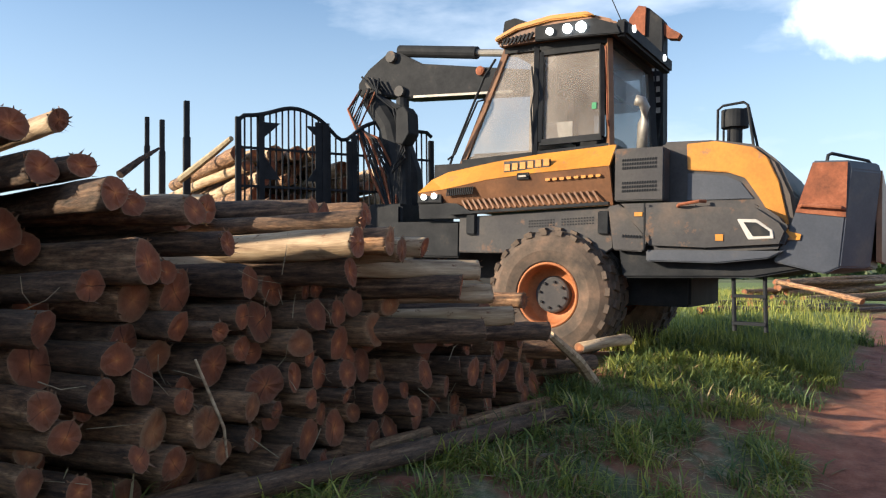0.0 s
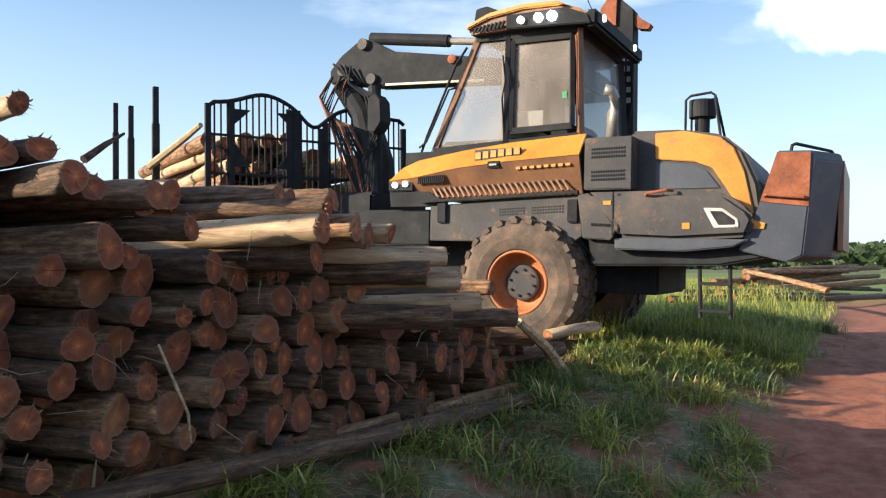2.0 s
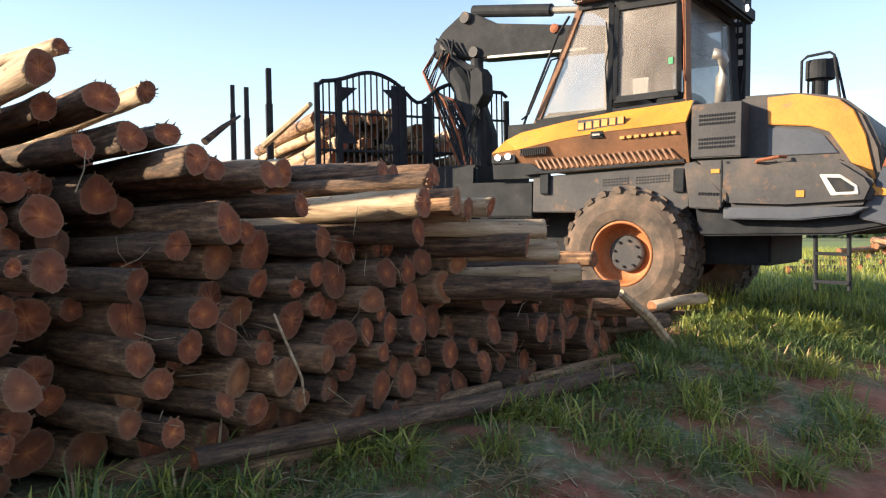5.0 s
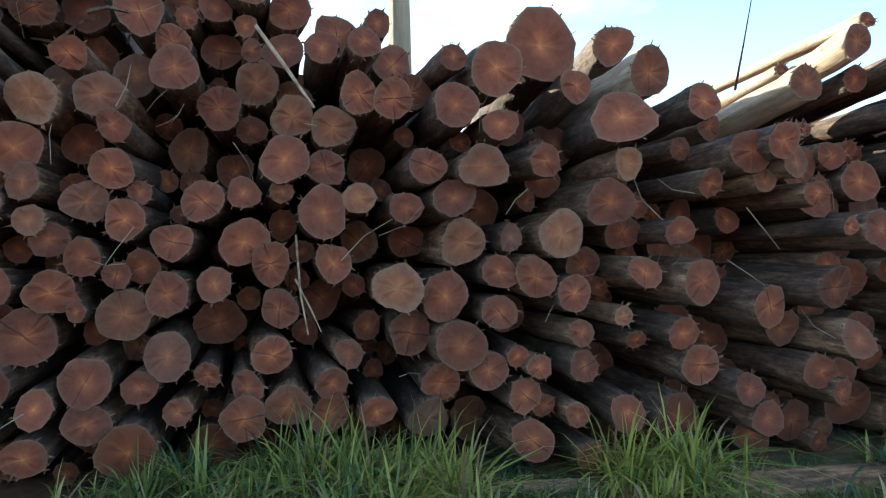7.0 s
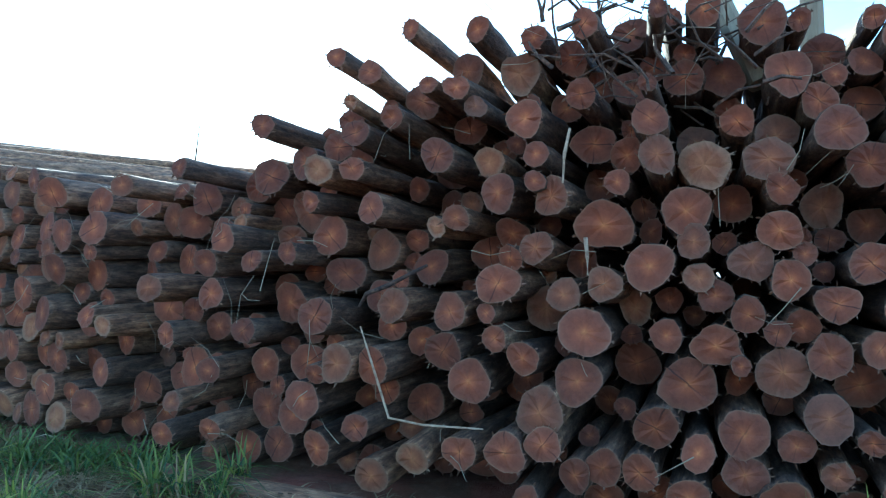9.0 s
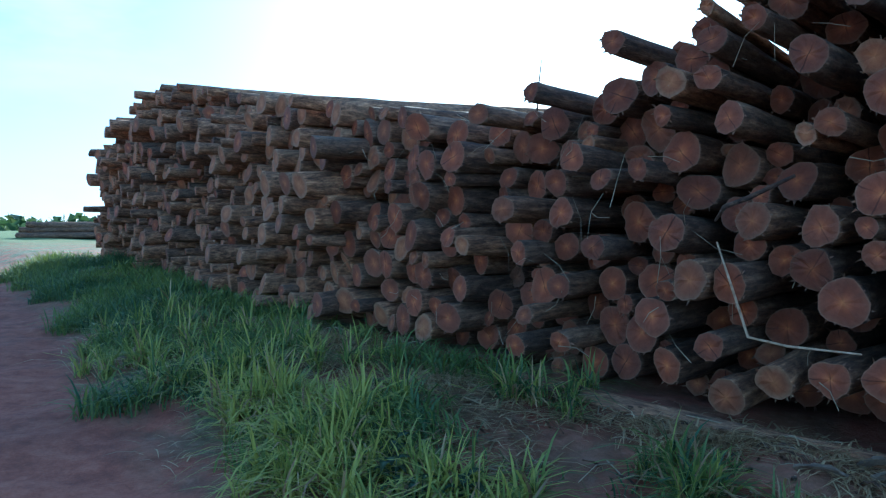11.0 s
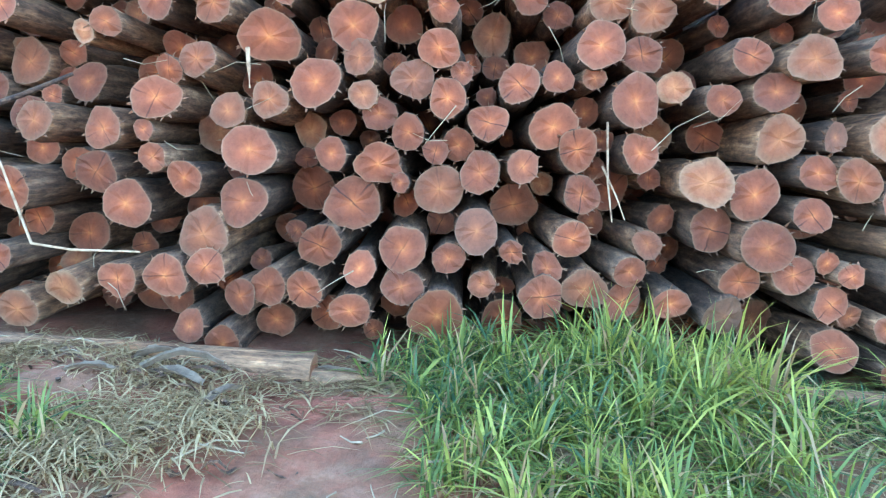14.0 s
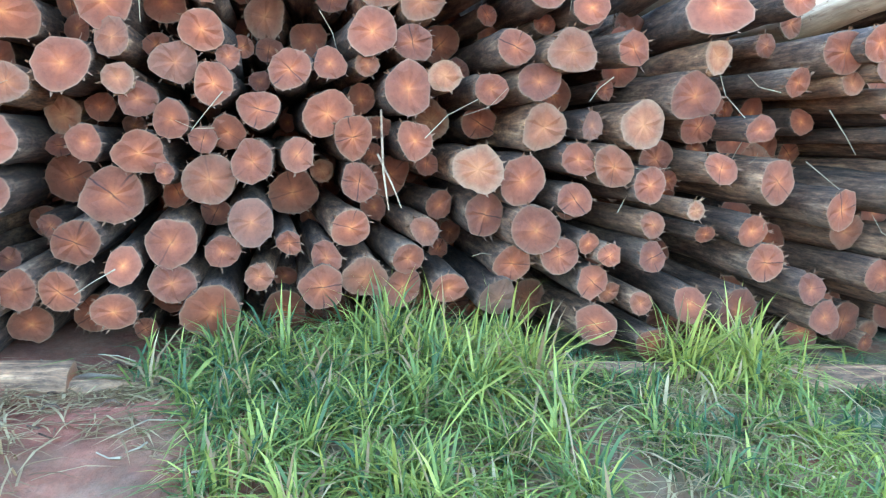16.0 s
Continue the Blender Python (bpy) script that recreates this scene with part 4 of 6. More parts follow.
    # Bluish base colour stands for shade on the box's lower grey paint.
    nose = part("nose_box", bm, SHADE_GREY, root, "grey box on the nose with blue shade in its colour", 0.012)
    part("box_plate", prism([(2.36, 1.55), (2.50, 1.99), (2.775, 1.985), (2.765, 1.5)], 0.108, 0.13), RUST, nose, "faded red side plate")
    # Darker than the side plate: the front face's shade is in the colour.
    part("front_plate", prism([(0.50, 1.12), (0.50, 1.94), (2.36, 1.94), (2.36, 1.12)], 2.985, 3.03, "x"), DUSTY, nose, "dusty front plate darkened for its shaded side")
    part("yellow_mark", prism([(2.24, 1.30), (2.24, 1.42), (2.29, 1.46), (2.31, 1.38), (2.41, 1.35), (2.40, 1.30)], 0.104, 0.125), YELLOW, nose)
    part("box_rail", tube([(2.60, 0.25, 2.0), (2.61, 0.25, 2.07), (2.64, 0.27, 2.085), (2.90, 0.9, 2.085), (2.92, 0.95, 2.06), (2.92, 0.95, 2.0)], 0.016, 8), BLACK, nose, "black grab rail")
    part("box_rail", tube([(2.90, 1.6, 2.0), (2.92, 1.62, 2.05), (2.92, 2.2, 2.05), (2.93, 2.3, 2.0), (2.95, 2.32, 1.98)], 0.02, 8), BLACK, nose, "black grab rail")
    part("handle", tube([(2.40, 0.11, 1.60), (2.42, 0.07, 1.61), (2.73, 0.07, 1.58), (2.75, 0.11, 1.57)], 0.018, 8), RUST, nose, "rusty bar handle")
    # step ladder under the nose
    ladder = part("step_ladder", rods([((1.80, 0.3, 1.1), (1.82, 0.3, 0.44)), ((2.08, 0.3, 1.1), (2.10, 0.3, 0.44))], 0.02, 8), BLACK, root, "black steel step ladder")
    for zz in (0.50, 0.76):
        part("rung", boxes(((1.80, 0.26, zz), (2.10, 0.36, zz + 0.03))), BLACK, ladder)
    # cab
    cab = part("cab", boxes(((-1.3, 0.60, 2.16), (0.60, 2.26, 2.32)), ((-1.28, 0.66, 2.3), (0.56, 2.2, 2.36))), BLACK, root, "black cab base", 0.02)
    cab.scale, cab.location = (0.95, 1, 1), (-0.068, 0, 0)
    for side in (0, 1):
        l = 0.58 if side == 0 else 2.28
        lt = 0.66 if side == 0 else 2.20
        part("pillar", beams([((-1.36, l, 2.22), (-0.80, lt, 3.56))], 0.06, 0.07), DUSTY if side == 0 else BLACK, cab)
        part("pillar", beams([((-0.37, l, 2.28), (-0.40, lt, 3.56))], 0.06, 0.10), BLACK, cab)
        part("pillar", beams([((0.57, l, 2.28), (0.50, lt, 3.52))], 0.06, 0.09), DUSTY if side == 0 else BLACK, cab)
        part("head_rail", beams([((-0.82, lt, 3.55), (0.52, lt, 3.52))], 0.07, 0.08), BLACK, cab)
        part("foot_rail", beams([((-1.36, l, 2.23), (0.58, l, 2.32))], 0.06, 0.09), BLACK, cab)
        door = part("door_frame", beams([((-0.30, l - 0.01, 2.42), (0.47, l - 0.01, 2.44)), ((-0.33, lt - 0.01, 3.47), (0.42, lt - 0.01, 3.46)), ((-0.30, l - 0.01, 2.42), (-0.33, lt - 0.01, 3.47)), ((0.47, l - 0.01, 2.44), (0.42, lt - 0.01, 3.46))], 0.05, 0.07), BLACK, cab, "dark cab door frame")
        pane = part("door_pane", slab([(-0.32, 3.46), (0.41, 3.45)], [(-0.29, 2.43), (0.46, 2.45)], lt, l, 0.008), GLASS, cab, "dusty door window")
        pane.visible_shadow = False
        pane = part("rear_side_pane", slab([(-0.78, 3.53), (-0.42, 3.53)], [(-1.33, 2.26), (-0.40, 2.30)], lt, l, 0.008), GLASS, cab, "scratched slanting side window")
        pane.visible_shadow = False
    bm = bmesh.new()
    vs = [bm.verts.new(p) for p in ((0.56, 0.64, 2.34), (0.56, 2.22, 2.34), (0.50, 2.16, 3.50), (0.50, 0.70, 3.50))]
    bm.faces.new(vs)
    pane = part("windscreen", bm, GLASS, cab, "dusty windscreen")
    pane.visible_shadow = False
    part("front_rail", beams([((0.57, 0.6, 2.32), (0.57, 2.26, 2.32))], 0.06, 0.08), BLACK, cab)
    part("front_rail", beams([((0.50, 0.66, 3.52), (0.50, 2.2, 3.52))], 0.06, 0.08), BLACK, cab)
    part("lining", boxes(((-1.2, 2.12, 2.3), (-0.45, 2.18, 3.0)), ((-0.55, 0.8, 2.3), (-0.45, 2.1, 3.45))), TAN, cab, "tan cab lining")
    seat = part("seat", boxes(((-0.1, 1.15, 2.36), (0.4, 1.7, 2.55)), ((-0.22, 1.15, 2.5), (-0.08, 1.7, 3.15))), BLACK, cab, "dark driver's seat", 0.04)
    part("paper", boxes(((-0.28, 0.68, 2.43), (0.06, 0.70, 2.66))), WHITE, cab, "white sheet behind the door window")
    part("exit_sticker", boxes(((0.33, 0.60, 2.76), (0.385, 0.615, 2.83))), GREEN, cab, "small green sticker")
    roof = part("roof", prism([(-0.92, 3.58), (-0.90, 3.66), (-0.62, 3.77), (-0.2, 3.81), (0.25, 3.79), (0.50, 3.70), (0.62, 3.58)], 0.50, 2.36), DUSTY, root, "dusty roof", 0.05)
    part("roof_cap", prism([(-0.90, 3.67), (-0.62, 3.78), (-0.2, 3.83), (0.22, 3.81), (0.30, 3.76), (-0.2, 3.77), (-0.62, 3.72), (-0.90, 3.62)], 0.46, 2.4), YELLOW, roof, "yellow roof cap", 0.012)
    part("roof_fascia", prism([(-0.40, 3.57), (-0.40, 3.73), (0.30, 3.73), (0.56, 3.62), (0.60, 3.52), (0.1, 3.55)], 0.48, 0.56), BLACK, roof, "black lamp fascia", 0.01)
    part("front_fascia", boxes(((0.52, 0.5, 3.50), (0.66, 2.36, 3.68))), BLACK, roof, "black lamp fascia", 0.03)
    slot_row(roof, "vent_slot", -0.80, 3.61, -0.45, 3.64, 8, 0.022, 0.09, 0.488, 0.5)
    for f, z, r, mat in ((-0.21, 3.645, 0.04, LENS_DIM), (0.0, 3.645, 0.05, LENS), (0.16, 3.645, 0.055, LENS)):
        bm = bmesh.new()
        rod(bm, (f, 0.44, z), (f, 0.50, z), r, 18)
        part("work_lamp", bm, mat, roof, "lit work lamp")
    for l, z in ((0.72, 3.62), (1.95, 3.6)):
        bm = bmesh.new()
        rod(bm, (0.64, l, z), (0.68, l, z), 0.04, 14)
        part("work_lamp", bm, LENS_DIM, roof, "lit work lamp")
    part("lamp_box", prism([(-0.88, 3.76), (-0.86, 3.90), (-0.72, 3.92), (-0.45, 3.80), (-0.5, 3.76)], 0.62, 0.9), BLACK, roof, "black lamp box on the roof", 0.01)
    part("aerial", rods([((0.45, 1.2, 3.7), (0.20, 1.25, 4.25))], 0.006, 6), BLACK, roof)
    part("wiper_arm", tube([(-1.50, 0.50, 2.22), (-1.42, 0.50, 2.42), (-1.05, 0.54, 3.25), (-0.92, 0.58, 3.45)], 0.016, 8), BLACK, cab, "black pipe rail")
    part("grab_rail", tube([(-1.52, 0.48, 2.28), (-1.42, 0.48, 2.34), (-1.12, 0.5, 2.95), (-1.05, 0.56, 2.98)], 0.013, 8), BLACK, cab, "black grab rail")
    part("grab_rail", tube([(0.56, 0.54, 2.55), (0.56, 0.50, 2.6), (0.53, 0.5, 3.35), (0.50, 0.56, 3.42)], 0.014, 8), RUST, cab)
    part("hose", tube([(-0.38, 0.54, 2.4), (-0.40, 0.52, 2.8), (-0.36, 0.52, 3.0), (-0.42, 0.56, 3.3)], 0.012, 6), BLACK, cab)
    # crane
    crane = part("crane_pillar", tube([(-2.60, 1.5, 1.2), (-2.62, 1.5, 2.2), (-2.85, 1.5, 2.9), (-3.18, 1.5, 3.35)], [0.30, 0.25, 0.20, 0.19], 14), BLACK, root, "oily black crane pillar")
    crane.location = (-0.2, 0, 0.05)
    part("crane_base", boxes(((-3.0, 0.8, 1.1), (-2.2, 2.2, 1.75))), BLACK, crane, "", 0.04)
    part("boom", prism([(-3.36, 3.36), (-3.38, 3.55), (-3.20, 3.74), (-2.85, 3.95), (-2.68, 3.92), (-2.3, 3.72), (-0.6, 3.44), (-0.55, 3.16), (-2.5, 3.26), (-3.0, 3.34)], 1.36, 1.66), BLACK, crane, "black crane boom with worn edges", 0.02)
    part("lift_cylinder", rods([((-2.75, 1.5, 3.98), (-1.5, 1.5, 3.80))], 0.085, 14), BLACK, crane, "black hydraulic cylinder")
    part("piston_rod", rods([((-1.5, 1.5, 3.80), (-0.6, 1.5, 3.68))], 0.05, 12), STEEL, crane)
    part("boom_end", boxes(((-0.7, 1.4, 3.1), (0.3, 2.9, 3.4))), BLACK, crane, "", 0.03)
    for f, z, r in ((-2.78, 3.86, 0.08), (-3.12, 3.52, 0.08), (-2.62, 3.36, 0.075)):
        bm = bmesh.new()
        rod(bm, (f, 1.3, z), (f, 1.72, z), r, 16)
        part("pivot_pin", bm, GREY, crane)
    part("support_cylinder", rods([((-2.46, 1.3, 1.6), (-2.58, 1.34, 3.25))], 0.09, 12), BLACK, crane, "black hydraulic cylinder")
    part("valve_box", prism([(-2.52, 2.6), (-2.52, 3.05), (-2.40, 3.1), (-2.32, 3.0), (-2.30, 2.72), (-2.4, 2.58)], 1.1, 1.35), BLACK, crane, "", 0.01)
    for k in range(7):
        a = 0.05 * k
        part("hose", tube([(-3.30 + a, 1.3 - 0.05 * (k % 3), 3.42), (-3.42 + 0.6 * a, 1.2, 3.15 - a), (-3.15 + a, 1.15, 2.7), (-2.95 + a, 1.15 + 0.03 * k, 2.2), (-2.7 + 0.5 * a, 1.2, 1.7)], 0.02, 6), BLACK if k % 3 else RUST, crane)
    part("jib", prism([(0.22, 4.30), (0.34, 4.46), (0.46, 4.44), (0.66, 4.25), (0.68, 2.3), (0.44, 2.3), (0.44, 4.05), (0.24, 4.1)], 2.62, 2.86), BLACK, crane, "black outer boom pointing up", 0.012)
    part("jib_tip", prism([(0.20, 4.12), (0.22, 4.31), (0.34, 4.47), (0.44, 4.44), (0.43, 4.06)], 2.58, 2.62), RUST, crane, "rusty boom tip")
    part("hook", prism([(0.64, 4.24), (0.76, 4.12), (0.88, 4.04), (0.84, 3.98), (0.72, 4.0), (0.66, 4.05)], 2.66, 2.8), RUST, crane)
    for k in range(4):
        part("hose", tube([(-3.25 + 0.1 * k, 1.28, 3.62 - 0.02 * k), (-2.9, 1.26 - 0.03 * k, 3.30), (-2.5 - 0.05 * k, 1.22, 3.1), (-2.42, 1.2, 2.7 - 0.1 * k), (-2.6, 1.15, 2.2)], 0.016, 6), BLACK, crane)
    part("wear_strip", beams([((-2.4, 1.35, 3.265), (-0.9, 1.35, 3.19))], 0.03, 0.03), STEEL, crane, "bright worn lower edge")
    part("lug_eye", dish_bm([(0.06, 1.34), (0.06, 1.30), (0.03, 1.29)], 14), RUST, crane).location = (-1.35, 0, 3.5)
    for k in range(3):
        part("hose", tube([(0.52 + 0.06 * k, 2.58, 3.6), (0.50 + 0.09 * k, 2.55, 3.0), (0.42 + 0.1 * k, 2.5, 2.4)], 0.014, 6), BLACK, crane)
    slot_row(crane, "lettering_bar", 0.57, 3.75, 0.59, 3.05, 6, 0.10, 0.07, 2.612, 0.0, WHITE)


forwarder()


# ---- the loaded rear half, turned at the joint ----
REAR = pose(8.63, 7.27, 0.25, 0, 0, -36)


def rear_half():
    """Local x runs across the load gate, local y back along the trailer."""
    root = thing("log_trailer", REAR, "black forwarder load bed with a barred gate and stakes", "trailer")
    part("bed", boxes(((0.9, -0.8, 0.75), (1.9, 4.6, 1.05)), ((0.05, 0.0, 0.95), (2.8, 0.2, 1.15)), ((-0.3, 1.95, 0.95), (2.98, 2.15, 1.15)), ((-0.3, 3.95, 0.95), (2.98, 4.15, 1.15)), ((-0.3, 5.5, 0.95), (2.98, 5.7, 1.15)), ((0.9, 4.5, 0.75), (1.9, 5.8, 1.05))), BLACK, root, "black load bed", 0.02)

    def top(u):
        return 2.86 + 0.16 * math.exp(-((u - 0.75) / 0.38) ** 2) + 0.10 * math.exp(-((u - 2.1) / 0.3) ** 2) - 0.22 * math.exp(-((u - 1.45) / 0.22) ** 2) - (0.1 if u < 0.05 or u > 2.8 else 0)
    gate = part("load_gate", beams([((0.0, 0, 1.05), (0.0, 0, 2.84))], 0.06, 0.07), BLACK, root, "black barred load gate")
    for u in (0.30, 1.18, 1.62, 2.5, 2.85):
        part("gate_post", beams([((u, 0, 1.05), (u, 0, top(u) - 0.02))], 0.06, 0.07), BLACK, gate)
    us = [2.86 * k / 36 for k in range(37)]
    part("top_rail", tube([(u, 0, top(u) if 0.02 < u < 2.84 else 2.80) for u in us], 0.028, 8), BLACK, gate)
    for z in (2.45, 1.95, 1.45):
        part("cross_rail", beams([((0.0, 0, z), (2.86, 0, z))], 0.035, 0.03), BLACK, gate)
    for k in range(1, 34):
        u = 2.86 * k / 34
        part("bar", rods([((u, 0, 1.05), (u, 0, top(u)))], 0.0125, 6), BLACK, gate)
    for u in (0.30, 1.18):
        s = 1 if u < 0.5 else -1
        for z, h in ((2.80, -0.24), (2.05, 0.36), (1.5, -0.3)):
            part("gusset", prism([(u, z), (u + s * 0.26, z), (u, z + h)], -0.012, 0.012), BLACK, gate)
    part("gate_plate", boxes(((1.05, -0.015, 1.05), (1.25, 0.015, 2.86)), ((1.52, -0.015, 1.05), (1.66, 0.015, 2.64)), ((0.0, -0.012, 1.05), (2.86, 0.012, 1.42))), BLACK, gate)
    for x, y, h in ((-0.22, 2.05, 3.42), (-0.22, 4.05, 3.48), (-0.22, 5.6, 3.8), (2.9, 2.05, 3.0)):
        st = part("stake", boxes(((x - 0.05, y - 0.05, 0.95), (x + 0.05, y + 0.05, h - 0.55))), BLACK, root, "black steel load stake", 0.006)
        part("stake_tip", boxes(((x - 0.04, y - 0.04, h - 0.56), (x + 0.04, y + 0.04, h))), BLACK, st, "", 0.006)
    for l in (-0.05, 2.25):
        for y in (2.2, 3.7):
            w = part("wheel", tyre_bm(0.7, 0.66, 0.33), RUBBER, root, "dusty black lugged tyre")
            w.rotation_euler = (0, 0, math.pi / 2)
            w.location = (l + 0.66, y, 0.7)
            lugs(w, 0.7)


rear_half()


# ---- loose logs: load, top of the pile, skids and fallen ones ----
def loose_log(a, b, r, label, tone=0.5, group="", seed=1, seg=18, bend=0.012, name="log", bark=BARK):
    """A log from its sawn end a to its far end b."""
    a, b = Vector(a), Vector(b)
    rng = np.random.default_rng(seed)
    v, f, uv, mi = log_mesh(rng, r, (b - a).length, seg, bend)
    ob = finish(name, v, f, [bark, CUT], uv=uv, attr={"tone": np.full(len(v), tone)}, index=mi)
    ob.data.polygons.foreach_set("use_smooth", np.array(mi) == 0)
    ob.matrix_world = Matrix.Translation(a) @ (b - a).to_track_quat("Y", "Z").to_matrix().to_4x4()
    return tagged(ob, label, "log", group)


# the crest of the pile: pale and ragged logs thrown on top
CREST = "logs thrown on top of the pile"
# Bare ones take pale wood that also holds sunlight in its colour.
for n, (a, d, r, bare) in enumerate((
        ((2.72, 4.05, 1.87), (0.00, 1.0, -0.20), 0.078, True), ((2.96, 4.25, 2.04), (0.02, 1.0, -0.06), 0.040, True),
        ((2.96, 3.95, 1.76), (0.15, 1.0, -0.08), 0.080, False), ((3.50, 4.30, 1.90), (0.30, 1.0, -0.05), 0.058, True),
        ((3.17, 3.75, 1.59), (0.15, 1.0, -0.06), 0.062, False), ((1.92, 4.10, 1.59), (0.10, 1.0, -0.02), 0.085, False),
        ((1.73, 4.25, 1.76), (-0.10, 1.0, -0.06), 0.103, True), ((1.71, 4.60, 1.98), (0.10, 1.0, -0.05), 0.108, False),
        ((1.24, 4.40, 1.92), (0.12, 1.0, -0.06), 0.170, False), ((1.37, 4.30, 1.70), (-0.05, 1.0, -0.16), 0.085, False),
        ((2.51, 4.15, 1.69), (-0.05, 1.0, -0.16), 0.085, True), ((2.64, 4.50, 1.83), (-0.10, 1.0, -0.18), 0.048, True),
        ((2.83, 4.20, 1.72), (0.15, 1.0, -0.10), 0.063, False), ((2.75, 3.80, 1.50), (0.18, 1.0, 0.00), 0.055, False),
        ((3.04, 3.85, 1.57), (0.16, 1.0, -0.06), 0.072, False), ((3.12, 3.50, 1.45), (0.18, 1.0, -0.05), 0.075, False),
        ((2.10, 3.78, 1.36), (0.10, 1.0, 0.00), 0.075, False), ((2.37, 4.00, 1.44), (0.05, 1.0, 0.00), 0.036, True),
        ((1.46, 4.00, 1.50), (0.12, 1.0, 0.00), 0.126, False), ((2.25, 4.60, 1.55), (0.05, 1.0, 0.00), 0.080, True),
        ((2.60, 4.90, 1.60), (0.10, 1.0, -0.02), 0.080, True), ((3.30, 4.60, 1.55), (0.10, 1.0, 0.00), 0.080, False))):
    e = Vector(a) + Vector(d).normalized() * 3.6
    loose_log(a, e, r, f"{'sunlit-pale stripped' if bare else 'dark barked'} log thrown on top of the pile", 0.75 if bare else 0.3, CREST, 800 + n, 20, bark=PALE if bare else BARK)

rng = np.random.default_rng(21)
LOAD = "logs on the load bed"
for k in range(66):
    u, row = 0.3 + 0.245 * (k % 10), k // 10
    p = REAR @ Vector((u + 0.1 * (row % 2) + rng.uniform(-0.04, 0.04), 0.35 + rng.uniform(0, 1.0), 1.28 + 0.21 * row + rng.uniform(-0.02, 0.02)))
    q = REAR @ Vector((u + 0.1 * (row % 2) + rng.uniform(-0.1, 0.1), 5.6 + rng.uniform(0, 0.5), 1.28 + 0.21 * row + rng.uniform(-0.03, 0.03)))
    # Two in three get pale wood, all a raised tone, in place of sunlight.
    loose_log(p, q, rng.uniform(0.085, 0.12), "pale log loaded behind the barred gate, sunlight put into its colour", rng.uniform(0.6, 1), LOAD, 100 + k, 12, name="loaded_log", bark=PALE if k % 3 else BARK)

# skid logs under the face of the pile, and fallen ones by the machine
SKID = "skid logs under the pile"
for n, (a, b, r) in enumerate((((2.75, 4.0, -0.06), (6.6, 2.62, 0.03), 0.075), ((3.1, 3.55, -0.10), (5.6, 2.72, -0.02), 0.06), ((3.3, 3.35, -0.12), (5.0, 2.75, -0.08), 0.05), ((0.35, 4.02, -0.12), (2.9, 3.55, -0.10), 0.09), ((-3.9, 4.22, 0.03), (-1.2, 4.02, -0.05), 0.085), ((-2.4, 4.0, -0.06), (-0.7, 4.05, -0.10), 0.07))):
    loose_log(a, b, r, "grey weathered skid log lying along the ground", 0.9, SKID, 300 + n, 16, 0.006)
FALLEN = "loose logs at the end of the pile"
for n, (a, d, r, tone, bare) in enumerate((
        ((8.30, 2.28, 0.40), (-1.0, 0.25, 0.0), 0.055, 0.9, True), ((4.10, 2.87, 1.25), (0.05, 1.0, 0.0), 0.085, 0.68, True),
        ((4.36, 3.30, 1.44), (-0.10, 1.0, 0.0), 0.075, 0.3, False), ((4.78, 3.20, 1.45), (-0.15, 1.0, 0.0), 0.072, 0.68, False),
        ((4.46, 3.30, 1.42), (-0.05, 1.0, 0.0), 0.070, 0.45, False), ((4.42, 2.85, 1.26), (-0.10, 1.0, 0.0), 0.075, 0.9, False),
        ((4.58, 2.86, 1.22), (0.0, 1.0, 0.02), 0.072, 0.8, True), ((4.80, 2.82, 1.24), (-0.2, 1.0, 0.0), 0.060, 0.68, True),
        ((4.30, 2.95, 1.38), (-0.10, 1.0, 0.0), 0.055, 0.5, False), ((4.22, 2.98, 1.10), (0.0, 1.0, 0.0), 0.080, 0.2, False),
        ((3.62, 3.60, 1.38), (0.0, 1.0, 0.0), 0.075, 0.3, False), ((4.10, 3.85, 1.46), (0.0, 1.0, 0.0), 0.080, 0.68, True),
        ((3.64, 3.32, 1.24), (0.0, 1.0, 0.0), 0.060, 0.2, False),
        ((5.10, 2.60, 1.10), (-0.75, 1.0, 0.03), 0.060, 0.9, True), ((5.20, 2.55, 0.95), (-0.5, 1.0, 0.0), 0.058, 0.68, True),
        ((5.45, 2.50, 0.80), (-0.6, 1.0, 0.0), 0.062, 0.8, True), ((5.05, 2.55, 0.72), (-0.4, 1.0, 0.0), 0.075, 0.45, False),
        ((4.95, 2.65, 1.00), (-0.4, 1.0, 0.0), 0.075, 0.3, False), ((6.10, 2.45, 0.65), (-0.7, 0.8, 0.0), 0.065, 0.3, False),
        ((6.75, 2.50, 0.45), (-0.6, 1.0, 0.02), 0.08, 0.6, False), ((7.4, 2.42, 0.28), (-0.8, 0.6, 0.0), 0.07, 0.4, False),
        ((6.2, 2.3, 0.06), (-1.0, 0.35, 0.01), 0.06, 0.3, False))):
    e = Vector(a) + Vector(d).normalized() * (1.0 if n == 0 else 3.4)
    loose_log(a, e, r, f"{'pale stripped' if bare else 'brown'} log lying loose at the low end of the pile", tone, FALLEN, 340 + n, 18, bark=PALE if bare else BARK)


# ---- sticks, stakes and torn bark ----
def stick(name, points, r, mat, label, category="stick", group=""):
    bm = tube(points, r, 7)
    me = bpy.data.meshes.new(name)
    bm.to_mesh(me)
    bm.free()
    me.materials.append(mat)
    return tagged(new(name, me), label, category, group)


POLE = plain("smooth_trunk", [(0.3, (0.20, 0.15, 0.095)), (0.55, (0.33, 0.26, 0.16)), (0.75, (0.44, 0.36, 0.24))], 3, 0.75, 0, 0.3, 25, (3, 3, 0.5))
